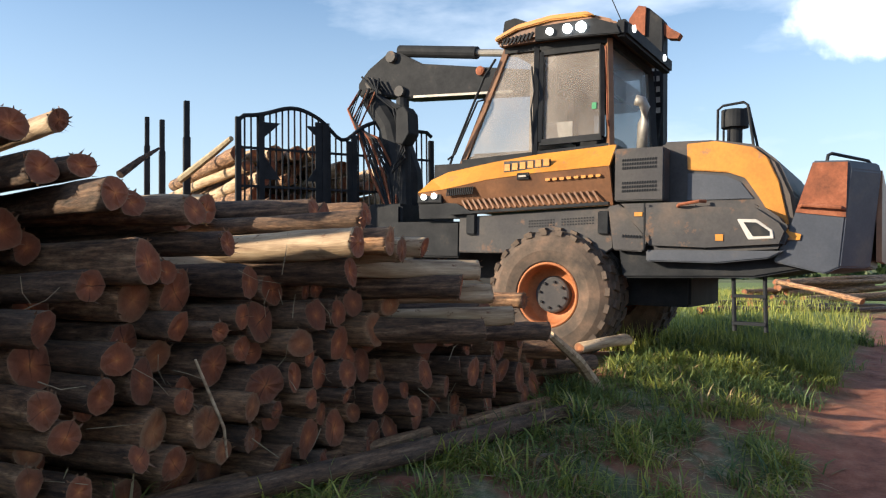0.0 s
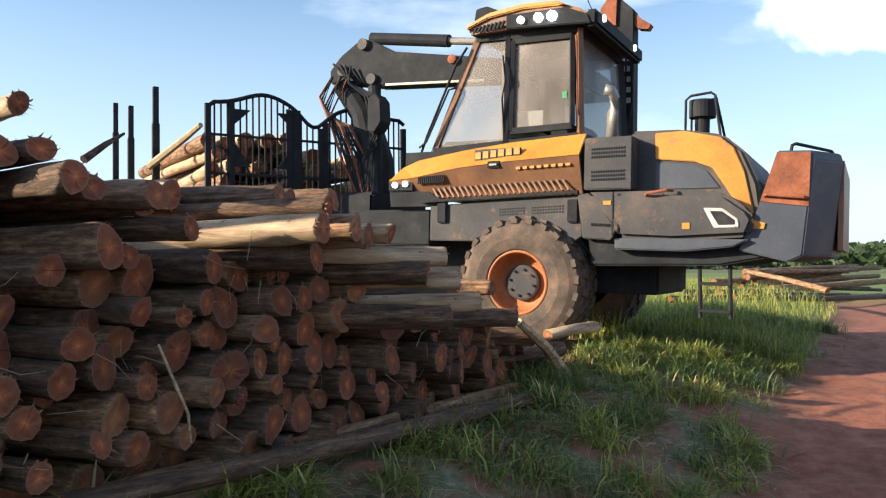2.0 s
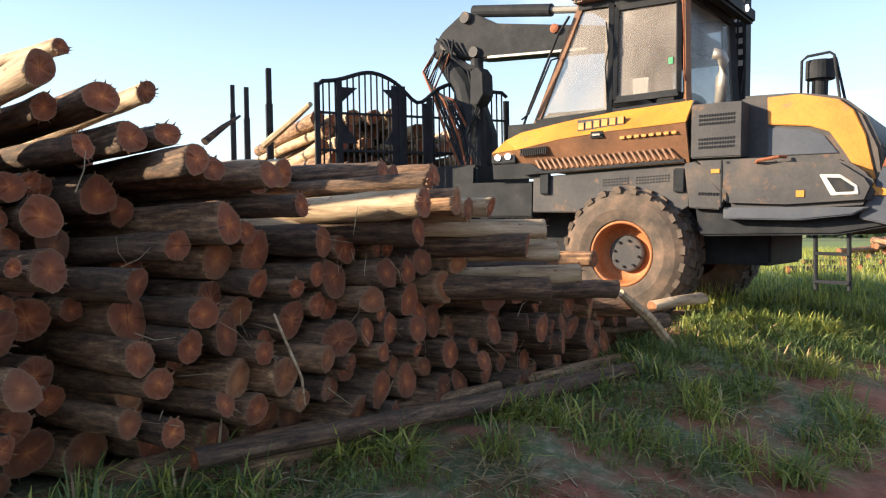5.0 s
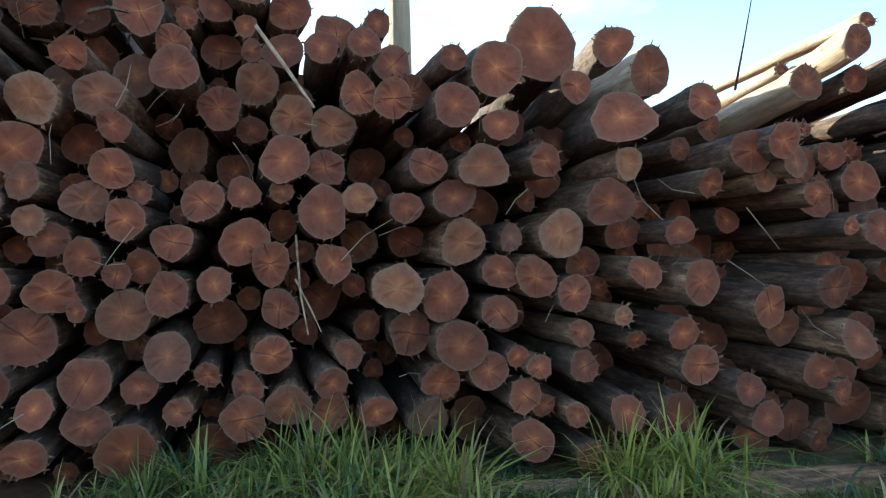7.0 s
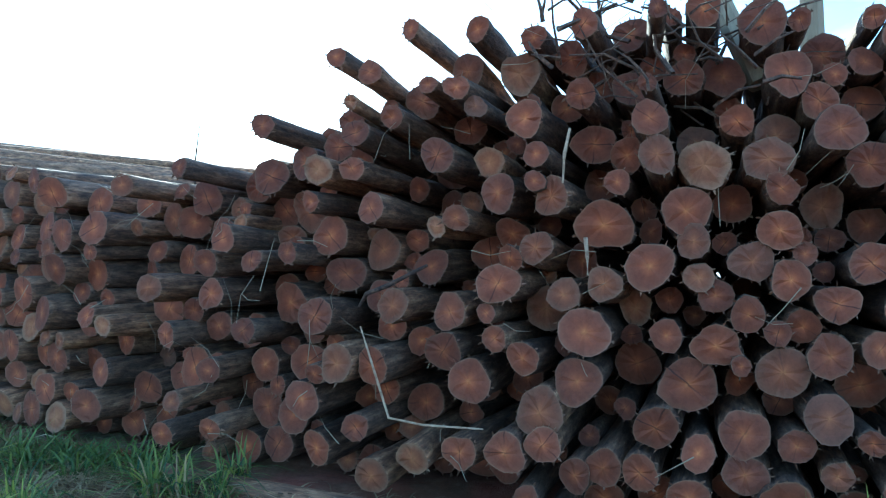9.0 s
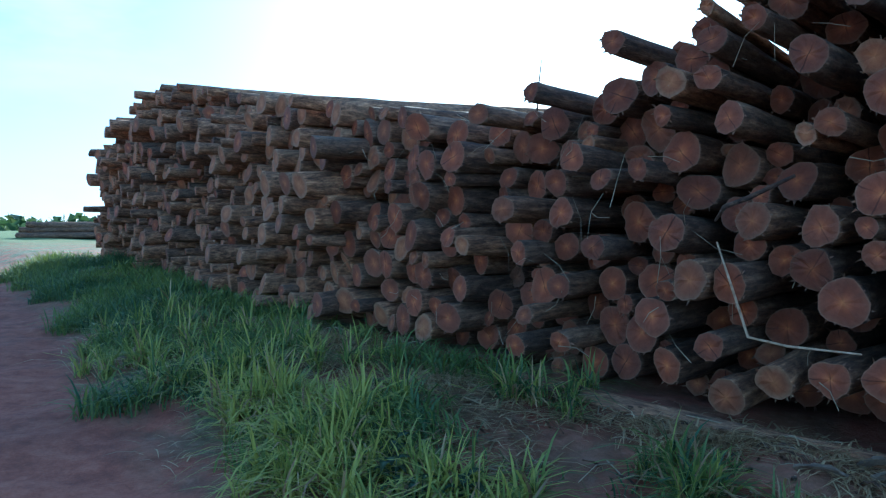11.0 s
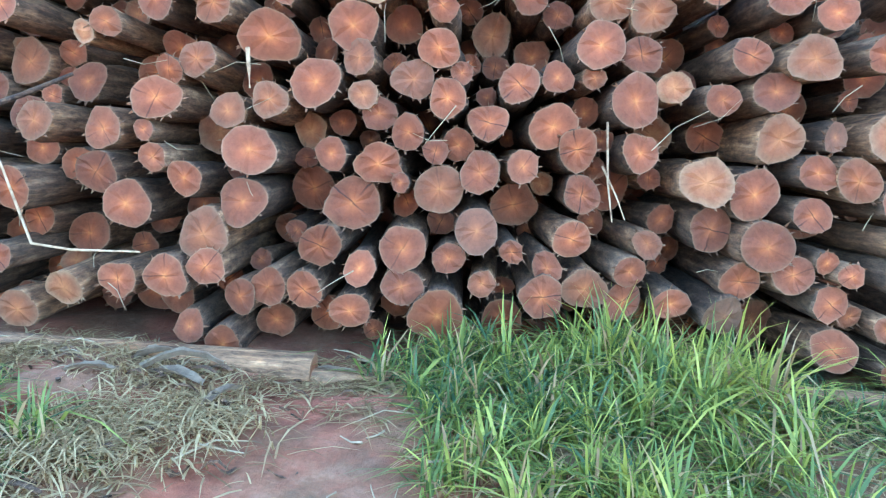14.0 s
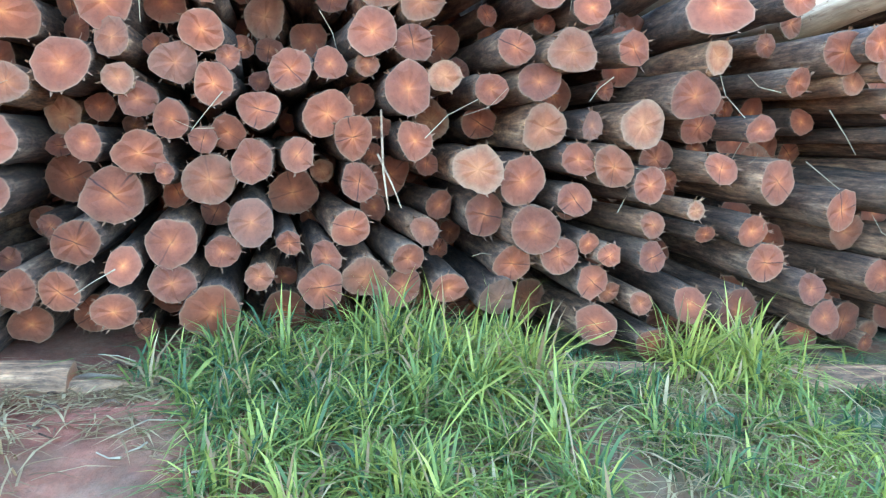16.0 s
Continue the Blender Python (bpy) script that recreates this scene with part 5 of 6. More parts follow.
stick("stake", [(0.71, 5.4, 1.9), (0.72, 5.38, 2.3), (0.73, 5.35, 3.3)], [0.075, 0.068, 0.055], POLE, "smooth pale upright trunk holding the pile", "stake")
stick("stake", [(-0.41, 5.5, 2.2), (-0.42, 5.45, 2.5), (-0.44, 5.4, 3.5)], [0.075, 0.066, 0.055], POLE, "smooth pale upright trunk holding the pile", "stake")
stick("stake", [(-0.72, 5.0, 2.15), (-0.86, 5.1, 2.5), (-1.10, 5.15, 3.1)], [0.07, 0.065, 0.055], POLE, "smooth leaning trunk on top of the pile", "stake")
stick("stake", [(-0.62, 5.2, 2.2), (-0.66, 5.25, 2.6), (-0.70, 5.3, 3.2)], [0.05, 0.045, 0.04], POLE, "thin upright trunk behind the pile's top", "stake")
stick("branch", [(-2.60, 4.12, 0.90), (-2.52, 4.10, 0.70), (-2.44, 4.10, 0.47), (-2.27, 4.11, 0.445), (-1.98, 4.13, 0.44)], [0.004, 0.006, 0.007, 0.006, 0.004], PALE, "thin pale bent branch hanging on the pile")
stick("branch", [(0.03, 4.22, 1.04), (0.04, 4.20, 0.78), (0.065, 4.20, 0.61)], [0.005, 0.005, 0.003], PALE, "pale bark strip hanging from the logs")
stick("branch", [(0.02, 4.24, 0.85), (0.08, 4.20, 0.72), (0.12, 4.20, 0.62)], [0.005, 0.004, 0.002], PALE, "pale bark strip hanging from the logs")
stick("branch", [(-0.10, 4.28, 1.95), (0.01, 4.22, 1.77), (0.13, 4.20, 1.58)], [0.009, 0.009, 0.006], PALE, "pale slanting stick on the face")
stick("branch", [(-1.51, 4.17, 1.32), (-1.50, 4.15, 1.23), (-1.50, 4.16, 1.15)], [0.010, 0.008, 0.005], PALE, "short white splinter on a log")
stick("branch", [(-1.58, 4.18, 1.82), (-1.60, 4.15, 1.70), (-1.61, 4.16, 1.57)], [0.007, 0.008, 0.005], PALE, "pale bark strip hanging from the logs")
stick("branch", [(-2.62, 4.15, 1.0), (-2.55, 4.08, 1.06), (-2.45, 4.10, 1.10), (-2.28, 4.2, 1.2)], [0.006, 0.012, 0.012, 0.008], BARK, "thin dark branch in the pile")
stick("branch", [(3.48, 3.38, 0.70), (3.54, 3.34, 0.52), (3.61, 3.32, 0.36), (3.63, 3.32, 0.22)], [0.006, 0.008, 0.008, 0.005], PALE, "thin pale branch hanging on the pile")
stick("branch", [(6.35, 2.50, 0.60), (6.8, 2.40, 0.36), (7.3, 2.30, 0.0)], [0.03, 0.045, 0.05], PALE, "grey split branch leaning on the pile")
stick("branch", [(8.41, 7.2, 2.77), (8.57, 7.6, 2.64), (8.82, 8.4, 2.36)], [0.035, 0.045, 0.055], POLE, "long thin pole sticking up from the pile")
stick("branch", [(4.56, 5.0, 1.77), (4.75, 5.0, 1.9), (4.92, 5.0, 2.0)], [0.03, 0.022, 0.01], BARK, "broken dark branch on the pile")
stick("branch", [(1.95, 3.9, 1.6), (2.0, 3.9, 1.8), (2.06, 3.9, 2.05)], [0.006, 0.004, 0.002], BARK, "thin dark twig standing upright")
stick("branch", [(-5.0, 6.0, 1.8), (-5.0, 6.0, 2.1), (-4.96, 6.0, 2.4)], [0.010, 0.008, 0.004], BARK, "thin dark twig standing upright")
stick("branch", [(-1.9, 4.1, 2.62), (-1.6, 4.2, 2.55), (-1.3, 4.3, 2.42)], [0.006, 0.012, 0.016], BARK, "thin dark branch on top of the pile")


def litter(name, count, place, length, r, mat, label, seed):
    """Many thin sticks, bent once, in one mesh."""
    rg = np.random.default_rng(seed)
    verts, faces = [], []
    for _ in range(count):
        p, d = place(rg)
        d = d / np.linalg.norm(d)
        ln_, rad = rg.uniform(*length), rg.uniform(*r)
        side = np.cross(d, rg.standard_normal(3))
        side /= np.linalg.norm(side)
        up = np.cross(d, side)
        i0 = len(verts)
        for k, s in enumerate((0, 0.5, 1.0)):
            c = p + d * ln_ * s + side * (0.12 * ln_ if k == 1 else 0)
            for q in range(4):
                verts.append(c + rad * (1 - 0.5 * s) * (math.cos(1.5708 * q) * side + math.sin(1.5708 * q) * up))
        for k in (0, 4):
            for q in range(4):
                faces.append((i0 + k + q, i0 + k + (q + 1) % 4, i0 + k + 4 + (q + 1) % 4, i0 + k + 4 + q))
    ob = finish(name, verts, faces, [mat], attr={"tone": np.full(len(verts), 0.4)})
    return tagged(ob, label, "debris", kind="stuff")


def on_top(rg):
    x = rg.uniform(-1.75, -0.7)
    return np.array([x, rg.uniform(4.15, 5.2), rg.uniform(1.95, 2.45)]), np.array([rg.normal(), 0.5 * rg.normal(), abs(rg.normal()) * 0.8])


def on_ground(rg):
    x = rg.uniform(-7, 8)
    y = float(face_y(x)) - 1.5 * rg.uniform(0, 1) ** 1.6
    return np.array([x, y, float(ground_z(x, y)) + 0.02]), np.array([rg.normal(), rg.normal(), 0.06 * rg.normal()])


def on_face(rg):
    x = rg.uniform(-9, 6)
    z = rg.uniform(0.1, 1.0) * np.interp(x, TOP_X, TOP_Z)
    return np.array([x, float(face_y(x)) + rg.uniform(-0.08, 0.1), z]), np.array([rg.normal(), 0.5 * rg.normal(), rg.normal() * 1.2])


litter("torn_branches", 90, on_top, (0.1, 0.45), (0.003, 0.014), BARK, "tangle of torn bark and branches on the pile", 5)
litter("ground_sticks", 520, on_ground, (0.05, 0.3), (0.002, 0.006), POLE, "dry sticks and bark scattered on the ground", 6)
def scraps(count, seed):
    """Flat curled bark scraps, each a bent strip with thickness, in one mesh."""
    rg = np.random.default_rng(seed)
    verts, faces = [], []
    for _ in range(count):
        x = rg.choice([rg.normal(-1.9, 0.6), rg.uniform(-6, 7)])
        y = float(face_y(x)) - 0.05 - 1.2 * rg.uniform(0, 1) ** 1.5
        az, ln_, w = rg.uniform(0, 6.28), rg.uniform(0.05, 0.22), rg.uniform(0.006, 0.018)
        d, s = np.array([math.cos(az), math.sin(az), 0]), np.array([-math.sin(az), math.cos(az), 0])
        i0 = len(verts)
        for k in range(4):
            p = np.array([x, y, float(ground_z(x, y)) + 0.012 + 0.03 * math.sin(k * 1.05 + az)]) + d * ln_ * (k / 3 - 0.5)
            ww = w * (1 - 0.5 * abs(k / 1.5 - 1))
            verts += [p - s * ww, p + s * ww, p + s * ww + (0, 0, 0.006), p - s * ww + (0, 0, 0.006)]
        for k in range(3):
            for q in range(4):
                faces.append((i0 + 4 * k + q, i0 + 4 * k + (q + 1) % 4, i0 + 4 * k + 4 + (q + 1) % 4, i0 + 4 * k + 4 + q))
    ob = finish("bark_scraps", verts, faces, [BARK], attr={"tone": np.full(len(verts), 0.5)})
    tagged(ob, "curled scraps of dry bark on the ground", "debris", kind="stuff")


scraps(190, 17)
litter("hanging_strips", 170, on_face, (0.08, 0.3), (0.001, 0.0035), POLE, "thin bark strips hanging on the logs", 8)


SLAB = plain("grey_bark_inside", [(0.3, (0.21, 0.15, 0.105)), (0.55, (0.34, 0.26, 0.185)), (0.75, (0.45, 0.35, 0.25))], 5, 0.85, 0, 0.5, 30, (3, 0.6, 3))


def bark_slab(x, y, turn, length, width, curl, lift, label):
    """A stiff curved sheet of shed bark with a torn outline, lying on the ground."""
    rg = np.random.default_rng(int(1000 * abs(x) + 77 * length * 100))
    bm = bmesh.new()
    rows = []
    for i in range(9):
        s_ = i / 8
        w = width * (0.55 + 0.45 * math.sin(3.1 * min(1, 0.15 + s_))) * rg.uniform(0.85, 1.1)
        for j in range(5):
            v = j / 4 - 0.5
            rows.append(bm.verts.new(((s_ - 0.5) * length + rg.uniform(-0.012, 0.012), v * w, curl * (4 * v * v) * w + lift * math.sin(3.14 * s_) + rg.uniform(-0.003, 0.003))))
    for i in range(8):
        for j in range(4):
            bm.faces.new((rows[i * 5 + j], rows[i * 5 + 5 + j], rows[i * 5 + 6 + j], rows[i * 5 + 1 + j]))
    bmesh.ops.solidify(bm, geom=bm.faces[:], thickness=0.007)
    me = bpy.data.meshes.new("bark_strip")
    bm.to_mesh(me)
    bm.free()
    me.materials.append(SLAB)
    ob = new("bark_strip", me)
    ob.matrix_world = pose(x, y, float(ground_z(x, y)) + 0.025, 0, 0, turn)
    tagged(ob, label, "bark strip", "shed bark below the pile")


for x, y, turn, length, width, curl, lift in ((-1.70, 3.86, 20, 0.32, 0.06, 0.5, 0.05), (-1.68, 3.73, -30, 0.30, 0.07, 0.35, 0.02), (-1.86, 4.0, 35, 0.20, 0.05, 0.6, 0.03), (-1.45, 3.62, 70, 0.26, 0.045, 0.5, 0.03), (-2.0, 3.7, 10, 0.20, 0.05, 0.4, 0.02), (-1.10, 4.02, -8, 0.36, 0.035, 0.5, 0.02), (3.9, 2.9, 25, 0.3, 0.06, 0.4, 0.02), (5.2, 2.2, -15, 0.28, 0.05, 0.4, 0.02)):
    bark_slab(x, y, turn, length, width, curl, lift, "curled grey strip of shed bark among dry grass")


WEED = plain("weed_leaf", [(0.3, (0.05, 0.09, 0.045)), (0.6, (0.09, 0.13, 0.07)), (0.8, (0.16, 0.17, 0.10))], 20, 0.6, 0, 0.2)


def weed(x, y, seed):
    """A low broad-leaved weed: a stem with oval, folded leaves."""
    rg = np.random.default_rng(seed)
    root = thing("weed", pose(x, y, float(ground_z(x, y)) - 0.01), "low broad-leaved weed among the grass", "plant")
    part("stem", tube([(0, 0, 0), (0.01, 0.005, 0.08), (0.02, 0.0, 0.17)], [0.005, 0.004, 0.002], 6), WEED, root)
    for k in range(12):
        a, h, ln_ = 2.4 * k + rg.uniform(-0.3, 0.3), 0.03 + 0.012 * k, rg.uniform(0.05, 0.085)
        bm = bmesh.new()
        rows = []
        for s_, w in ((0.0, 0.1), (0.25, 0.75), (0.5, 1.0), (0.75, 0.75), (1.0, 0.05)):
            up = h + 0.03 * math.sin(2.6 * s_) - 0.03 * s_ * rg.uniform(0.2, 1.2)
            rr = 0.012 + s_ * ln_
            for v in (-1, 0, 1):
                ww = 0.33 * ln_ * w * v
                rows.append(bm.verts.new((rr * math.cos(a) - ww * math.sin(a), rr * math.sin(a) + ww * math.cos(a), up + 0.006 * abs(v))))
        for i in range(4):
            for j in range(2):
                bm.faces.new((rows[i * 3 + j], rows[i * 3 + 3 + j], rows[i * 3 + 4 + j], rows[i * 3 + 1 + j]))
        bmesh.ops.solidify(bm, geom=bm.faces[:], thickness=0.0012)
        part("leaf", bm, WEED, root, smooth=True)


for n, (x, y) in enumerate(((-3.36, 2.76), (-3.15, 2.70), (-3.02, 2.82), (-3.5, 2.9), (-2.9, 2.6))):
    weed(x, y, 60 + n)


# ---- grass ----
def blades(name, spots, mat, label, seed, flat=False):
    """Tapered, bent blades; a spot is x, y, height, lean and tone."""
    rg = np.random.default_rng(seed)
    spots = np.asarray(spots, float)
    n = len(spots)
    x, y, h, lean, tone = spots.T
    z = ground_z(x, y) - 0.01
    az = rg.uniform(0, 6.2832, n)
    dx, dy = np.cos(az), np.sin(az)
    w = rg.uniform(0.0025, 0.0055, n) * np.where(h > 0.2, 1.45, 1.0)
    face = az + 1.5708 + rg.normal(0, 0.5, n)
    wx, wy = np.cos(face) * w, np.sin(face) * w
    rows = []
    for s, ww in ((0, 0.8), (0.4, 1.0), (0.75, 0.7)):
        cx, cy, cz = x + dx * lean * h * s ** 1.8, y + dy * lean * h * s ** 1.8, z + h * (s - 0.62 * lean * s ** 2.4)
        if flat:
            cz = z + 0.02 + 0.12 * h * s
        rows += [np.stack([cx - wx * ww, cy - wy * ww, cz], -1), np.stack([cx + wx * ww, cy + wy * ww, cz], -1)]
    cz = z + h * np.maximum(1 - 0.62 * lean, 0.05) if not flat else z + 0.02
    rows.append(np.stack([x + dx * lean * h, y + dy * lean * h, cz], -1))
    verts = np.stack(rows, 1).reshape(-1, 3)
    base = (np.arange(n) * 7)[:, None]
    q = np.concatenate([base + np.array([[0, 1, 3, 2]]), base + np.array([[2, 3, 5, 4]])])
    faces = q.tolist() + (base + np.array([[4, 5, 6]])).tolist()
    ob = finish(name, verts, faces, [mat], attr={"tone": np.repeat(np.clip(tone, 0, 1), 7)})
    return tagged(ob, label, "grass", kind="stuff")


def grass_everywhere():
    rg = np.random.default_rng(11)
    out, dry = [], []
    # tufts: x, distance out from the face, radius, height, blades, tone
    tufts = [(-0.55, 0.12, 0.35, 0.34, 900, 0.35), (0.05, 0.25, 0.38, 0.44, 1300, 0.55), (0.42, 0.22, 0.28, 0.46, 1100, 0.85), (0.3, 0.75, 0.4, 0.34, 900, 0.5), (-0.3, 0.6, 0.4, 0.30, 800, 0.35),
             (1.55, 0.12, 0.20, 0.42, 650, 0.85), (1.7, 0.3, 0.2, 0.3, 300, 0.7), (-3.45, 0.2, 0.3, 0.26, 500, 0.4), (-2.35, 0.85, 0.16, 0.27, 420, 0.42), (-2.12, 1.18, 0.14, 0.24, 300, 0.35), (-2.5, 0.65, 0.2, 0.18, 220, 0.4),
             (-2.5, 1.5, 0.2, 0.26, 420, 0.72), (-2.85, 1.45, 0.22, 0.30, 560, 0.85), (-3.2, 1.45, 0.25, 0.30, 620, 0.8),
             (-4.1, 1.35, 0.4, 0.38, 1300, 1.0), (-4.8, 1.4, 0.35, 0.38, 1000, 1.0), (-5.6, 1.3, 0.5, 0.42, 900, 0.7), (-6.6, 1.4, 0.5, 0.4, 800, 0.8), (-3.65, 1.45, 0.3, 0.34, 900, 0.95), (-8, 1.3, 0.7, 0.4, 800, 0.6), (1.0, 0.45, 0.3, 0.18, 500, 0.2), (2.0, 0.4, 0.4, 0.18, 600, 0.2), (2.3, 0.8, 0.4, 0.2, 500, 0.25), (0.9, 0.9, 0.4, 0.2, 500, 0.3),
             (-0.1, 0.95, 0.3, 0.3, 800, 0.6), (0.3, 1.15, 0.25, 0.28, 600, 0.7), (-0.5, 0.95, 0.25, 0.24, 450, 0.45), (1.5, 0.85, 0.3, 0.2, 450, 0.55),
             (3.1, 0.25, 0.3, 0.3, 500, 0.45), (3.9, 0.3, 0.25, 0.26, 350, 0.6), (2.6, 0.25, 0.3, 0.3, 450, 0.3)]
    for tx, off, rad, hh, count, tone in tufts:
        ty = float(face_y(tx)) - off
        count = int(count * 0.75)
        clumps = max(5, int(count / 32))
        heart = rg.normal(0, rad * 0.55, (clumps, 2))
        size = rg.uniform(0.6, 1.2, clumps)
        own = rg.integers(0, clumps, count)
        p = heart[own] + rg.normal(0, 0.028, (count, 2))
        h = hh * size[own] * rg.uniform(0.45, 1.15, count)
        out.append(np.stack([tx + p[:, 0], ty + p[:, 1], h, rg.uniform(0.15, 1.55, count), tone + 0.2 * (size[own] - 0.9) + rg.normal(0, 0.3, count)], -1))
    for k in range(34):
        tx = rg.uniform(4.0, 9.5)
        ty = float(face_y(tx)) - rg.uniform(0.15, 1.9)
        count = int(rg.uniform(60, 170))
        p = rg.normal(0, rg.uniform(0.05, 0.13), (count, 2))
        out.append(np.stack([tx + p[:, 0], ty + p[:, 1], rg.uniform(0.12, 0.3, count), rg.uniform(0.2, 1.5, count), rg.uniform(0.3, 0.8) + rg.normal(0, 0.25, count)], -1))
    # the strip between the track and the pile
    n = 220000
    x = rg.uniform(-17, 15, n)
    y = face_y(x) - rg.uniform(-0.05, 2.25, n)
    patch = np.array([noise.noise(Vector((a * 1.1, b * 1.1, 3.0))) + 0.5 * noise.noise(Vector((a * 3.3, b * 3.3, 7.0))) for a, b in zip(x, y)])
    thick = np.interp(x, (-17, -6, -3.6, -2.9, -0.9, -0.5, 1, 2.4, 4.6, 5.6, 6.6, 15), (0.55, 0.5, 0.25, -0.2, -0.45, 0.1, 0.25, 0.2, -0.02, -0.08, 0.12, 0.6))
    edge = np.clip((face_y(x) - y - 1.5) / 0.7, 0, 1)
    bare = 0.75 * np.exp(-((face_y(x) - y - 0.45) / 0.5) ** 2) * np.interp(x, (-12, -6, -3.6, -3, 0), (0.3, 0.9, 1, 0.5, 0))
    keep = patch + thick - 1.1 * edge - bare > rg.uniform(-0.1, 0.45, n)
    keep &= rg.uniform(0, 1, n) < np.interp(np.abs(x), (0, 6, 17), (0.9, 0.8, 0.45))
    x, y, patch = x[keep], y[keep], patch[keep]
    m = len(x)
    tall = np.interp(x, (-17, -4, -2.5, 2, 5.5, 7, 15), (0.36, 0.26, 0.14, 0.13, 0.15, 0.26, 0.36))
    h = tall * rg.uniform(0.35, 1.15, m) * (0.75 + 0.6 * np.clip(patch, -0.3, 0.8))
    tone = 0.38 + 0.45 * np.array([noise.noise(Vector((a * 0.8, b * 0.8, 11.0))) for a, b in zip(x, y)]) + rg.normal(0, 0.16, m)
    out.append(np.stack([x, y, h, rg.uniform(0.3, 1.3, m), tone], -1))
    blades("roadside_grass", np.concatenate(out), GRASS, "lush green grass along the track's edge", 3)
    n = 46000
    x = rg.uniform(-9, 9, n)
    y = face_y(x) - np.abs(rg.normal(0.3, 0.75, n))
    p2 = np.array([noise.noise(Vector((a * 1.6, b * 1.6, 23.0))) for a, b in zip(x, y)])
    k = (p2 + np.interp(x, (-9, -4, -3, -0.8, -0.3), (0.2, 0.1, -0.02, 0.0, -0.1)) > rg.uniform(-0.25, 0.5, n)) & (face_y(x) - y < 2.1) & (face_y(x) - y > -0.05)
    x, y = x[k], y[k]
    m = len(x)
    tufted = np.concatenate(out[:-1])
    some = tufted[rg.uniform(0, 1, len(tufted)) < 0.14] + np.array([0.02, -0.03, 0, 0, 0])
    some[:, 4] = rg.uniform(0.2, 1.0, len(some))
    heaps = []
    for tx, off, rad, count in ((-1.85, 0.95, 0.22, 900), (-1.5, 0.75, 0.2, 400), (-2.0, 1.4, 0.2, 400), (-2.0, 0.3, 0.25, 400), (-4.4, 0.6, 0.5, 900), (-5.6, 0.6, 0.6, 900), (-2.6, 0.3, 0.3, 500), (1.1, 0.7, 0.5, 600), (0.45, 0.5, 0.25, 420)):
        p = rg.normal(0, rad * 0.55, (count, 2))
        heaps.append(np.stack([tx + p[:, 0], float(face_y(tx)) - off + p[:, 1], rg.uniform(0.06, 0.2, count), rg.uniform(0.9, 1.6, count), rg.uniform(0.3, 1.1, count)], -1))
    some = np.concatenate([some] + heaps)
    blades("withered_blades", some, STRAW, "withered yellow blades among the green tufts", 14)
    blades("dry_grass", np.stack([x, y, rg.uniform(0.06, 0.26, m), rg.uniform(0.6, 1.3, m), rg.uniform(0, 1, m)], -1), STRAW, "dry trampled straw on the bank", 4, True)
    # the field beyond the machine
    n = 60000
    x = 10 + 60 * rg.uniform(0, 1, n) ** 1.8
    y = rg.uniform(-12, 9, n) * (0.5 + x / 40)
    k = y > face_y(x) - 1.9
    x, y = x[k], y[k]
    m = len(x)
    far = np.clip(x / 25, 1, 3)
    blades("field_grass", np.stack([x, y, rg.uniform(0.12, 0.42, m) * (0.7 + 0.3 * far), rg.uniform(0.1, 0.6, m), rg.uniform(0.35, 1.1, m)], -1), GRASS, "sunlit rough grass in the field", 9)


grass_everywhere()


# ---- the field behind: felled poles and a wooded hill ----
FIELD = "felled poles lying in the field"
for k in range(46):
    rg = np.random.default_rng(500 + k)
    if k < 14:
        x0, y0 = 27 + rg.uniform(-1.2, 1.2), 1.2 + rg.uniform(-0.9, 0.9)
        z0 = float(ground_z(x0, y0)) + 0.08 + 0.16 * (k % 4)
        a, b = (x0, y0, z0), (x0 + rg.uniform(5, 7), y0 - rg.uniform(2, 5), z0 + rg.uniform(-0.05, 0.1))
        r = rg.uniform(0.07, 0.12)
    else:
        x0, y0 = 17 + 1.1 * (k - 14) + rg.uniform(-1, 1), 1.6 - 0.035 * (k - 14) ** 1.2 + rg.uniform(-0.5, 1.2)
        a = (x0, y0, float(ground_z(x0, y0)) + 0.08)
        xb, yb = x0 + rg.uniform(4, 8), y0 - rg.uniform(1.5, 4.5)
        b, r = (xb, yb, float(ground_z(xb, yb)) + 0.14), rg.uniform(0.05, 0.09)
    loose_log(a, b, r, "thin dark felled pole with an orange cut end", 0.85 if k < 14 else 0.2, FIELD, 520 + k, 8, name="felled_pole")
loose_log((18.5, -0.6, 0.35), (21.5, 1.0, 0.7), 0.07, "pale stripped pole propped on the felled ones", 1.0, FIELD, 580, 10, name="felled_pole")


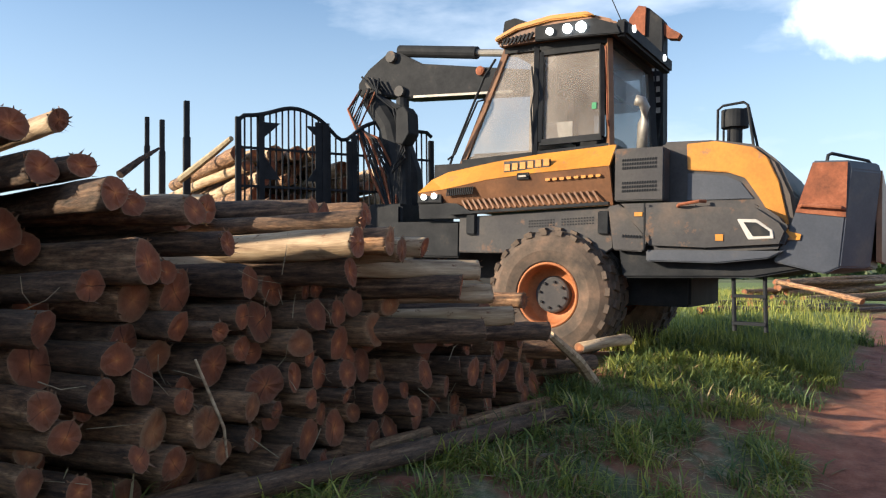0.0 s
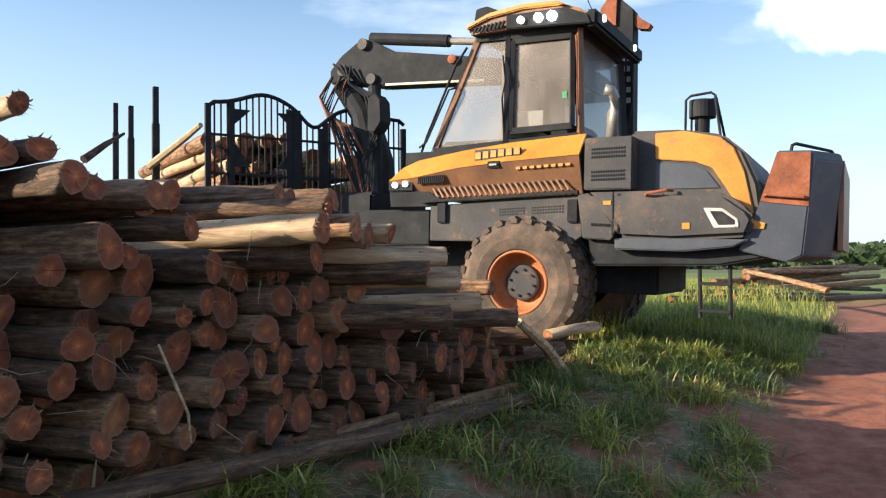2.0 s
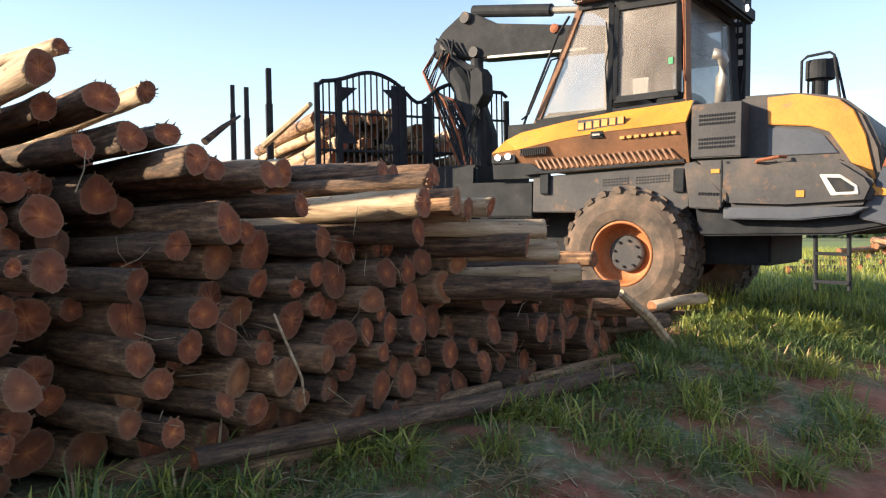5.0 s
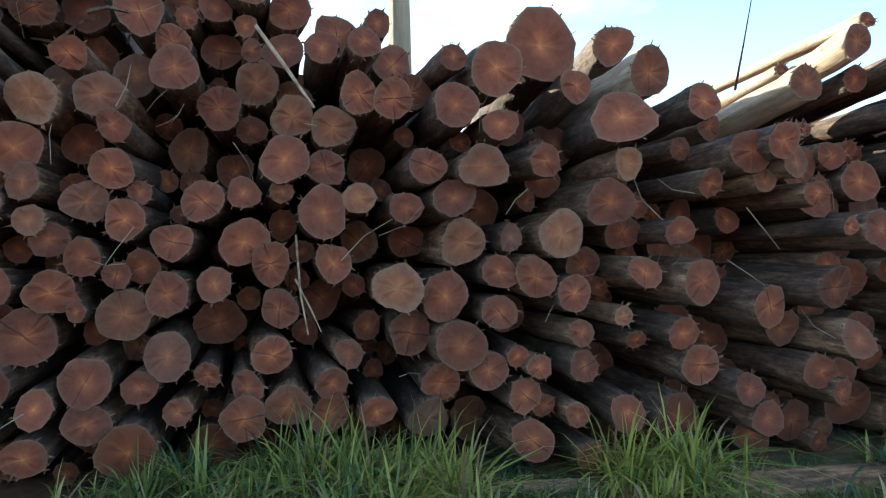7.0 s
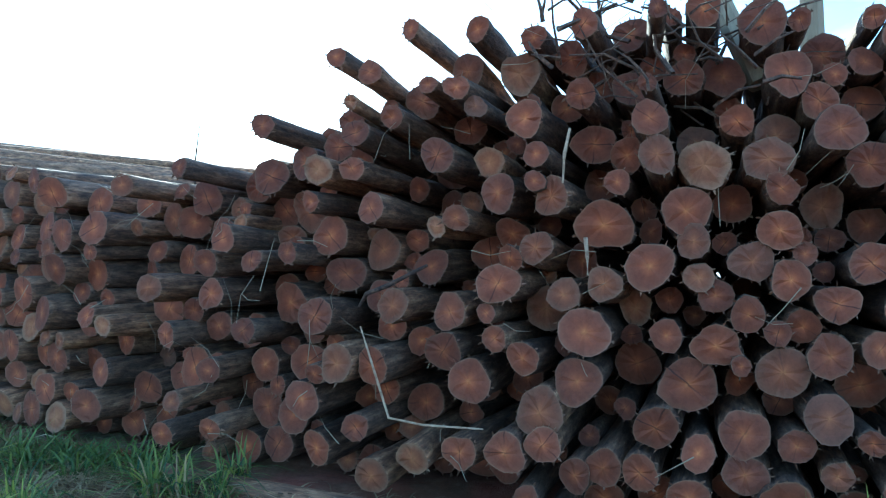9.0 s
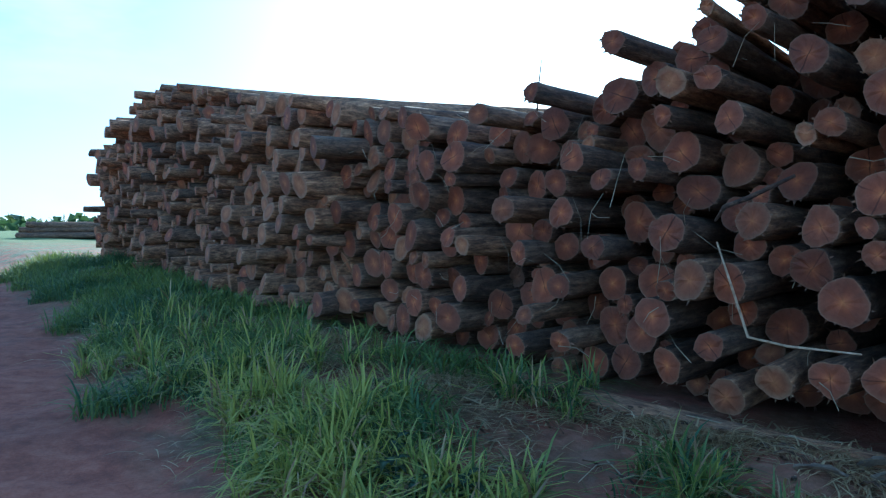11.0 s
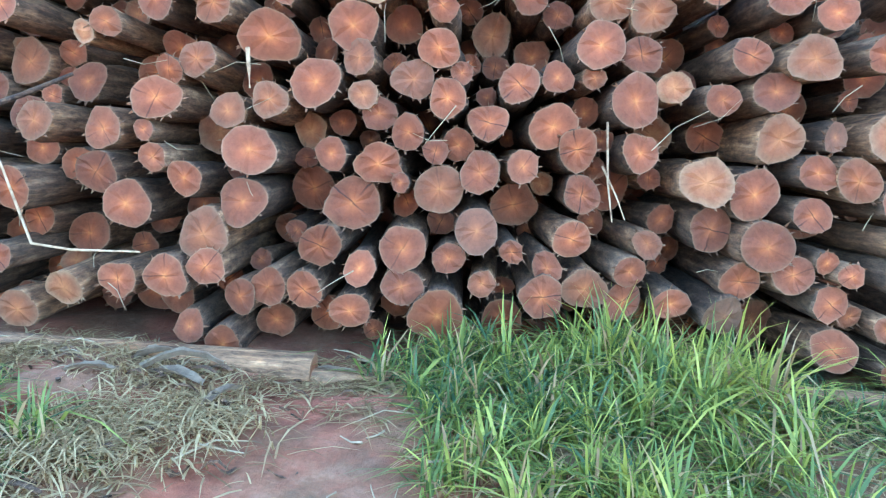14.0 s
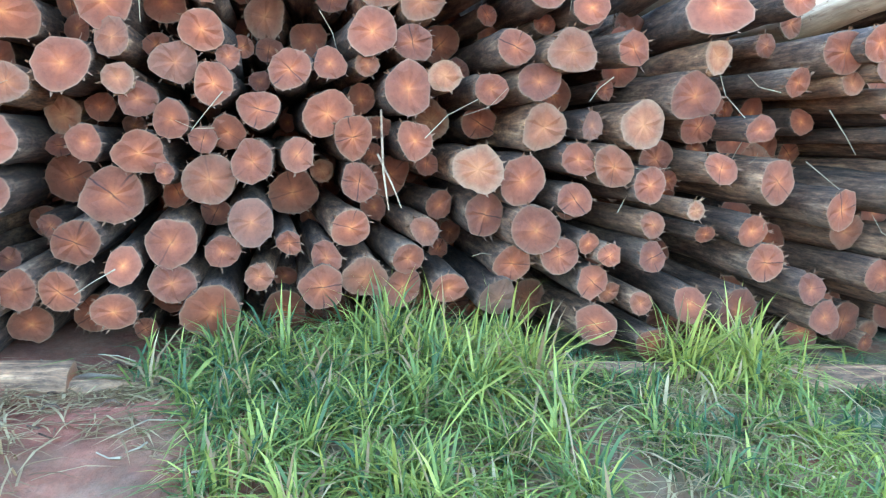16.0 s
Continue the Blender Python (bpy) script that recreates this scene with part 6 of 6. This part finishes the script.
def canopy(name, count, place, size, label, seed):
    """Crowns of a far wood: many small leaf cards in uneven clumps."""
    rg = np.random.default_rng(seed)
    verts, faces, tone = [], [], []
    for _ in range(count):
        c, s = place(rg)
        t0 = rg.uniform(0.1, 0.8)
        for _k in range(26):
            d = rg.standard_normal(3)
            d = d / np.linalg.norm(d) * rg.uniform(0.55, 1.05) * s * np.array([1, 1, 0.75])
            u, v = rg.standard_normal(3), rg.standard_normal(3)
            u = u / np.linalg.norm(u) * s * rg.uniform(0.18, 0.36)
            v = v / np.linalg.norm(v) * s * rg.uniform(0.18, 0.36)
            i0 = len(verts)
            p = c + d
            verts += [p - u - v, p + u - v * 0.6, p + u * 0.7 + v, p - u * 0.8 + v * 0.8]
            faces.append((i0, i0 + 1, i0 + 2, i0 + 3))
            tone += [float(np.clip(t0 + rg.normal(0, 0.15), 0, 1))] * 4
    ob = finish(name, verts, faces, [LEAF], attr={"tone": tone})
    return tagged(ob, label, "trees", kind="stuff")


def hill_z(x, y):
    return -2.2 + 8.6 * math.exp(-((x - 330) / 95) ** 2) * (0.75 + 0.2 * math.sin(y / 40) + 0.12 * math.sin(y / 13))


def on_hill(rg):
    x, y = rg.uniform(170, 330), rg.uniform(-190, 260)
    return np.array([x, y, hill_z(x, y) + rg.uniform(0, 1.5)]), rg.uniform(1.8, 3.6)


xs, ys = np.linspace(120, 480, 40), np.linspace(-400, 420, 90)
hv = [(x, y, hill_z(x, y) - (1.5 if x < 150 else 0)) for y in ys for x in xs]
hf = [(j * 40 + i, j * 40 + i + 1, j * 40 + 41 + i, j * 40 + 40 + i) for j in range(89) for i in range(39)]
tagged(finish("far_hill", hv, hf, [plain("hill_turf", [(0.3, (0.05, 0.07, 0.03)), (0.7, (0.11, 0.13, 0.055))], 0.05, 0.9, 0, 0)], smooth=True), "low green hill on the horizon", "hill", kind="structure")
canopy("far_wood", 2600, on_hill, 3, "wooded hillside on the horizon", 31)


def far_left(rg):
    return np.array([rg.uniform(-120, -60), rg.uniform(15, 60), rg.uniform(0.0, 1.0)]), rg.uniform(1.0, 2.0)


canopy("far_bushes", 120, far_left, 2, "low bushes beyond the pile", 32)
REST = "small stack of logs beyond the big pile"
for k in range(18):
    rg = np.random.default_rng(700 + k)
    y0, row = 12.6 + 0.3 * (k % 6) + 0.15 * (k // 6), k // 6
    z0 = float(ground_z(-30, y0)) + 0.12 + 0.2 * row
    loose_log((-31.5 + rg.uniform(-0.4, 0.4), y0 - 2, z0), (-26.5, y0 + 1.5, z0), 0.11, "brown log in a small far stack", 0.6, REST, 720 + k, 8, name="far_log")
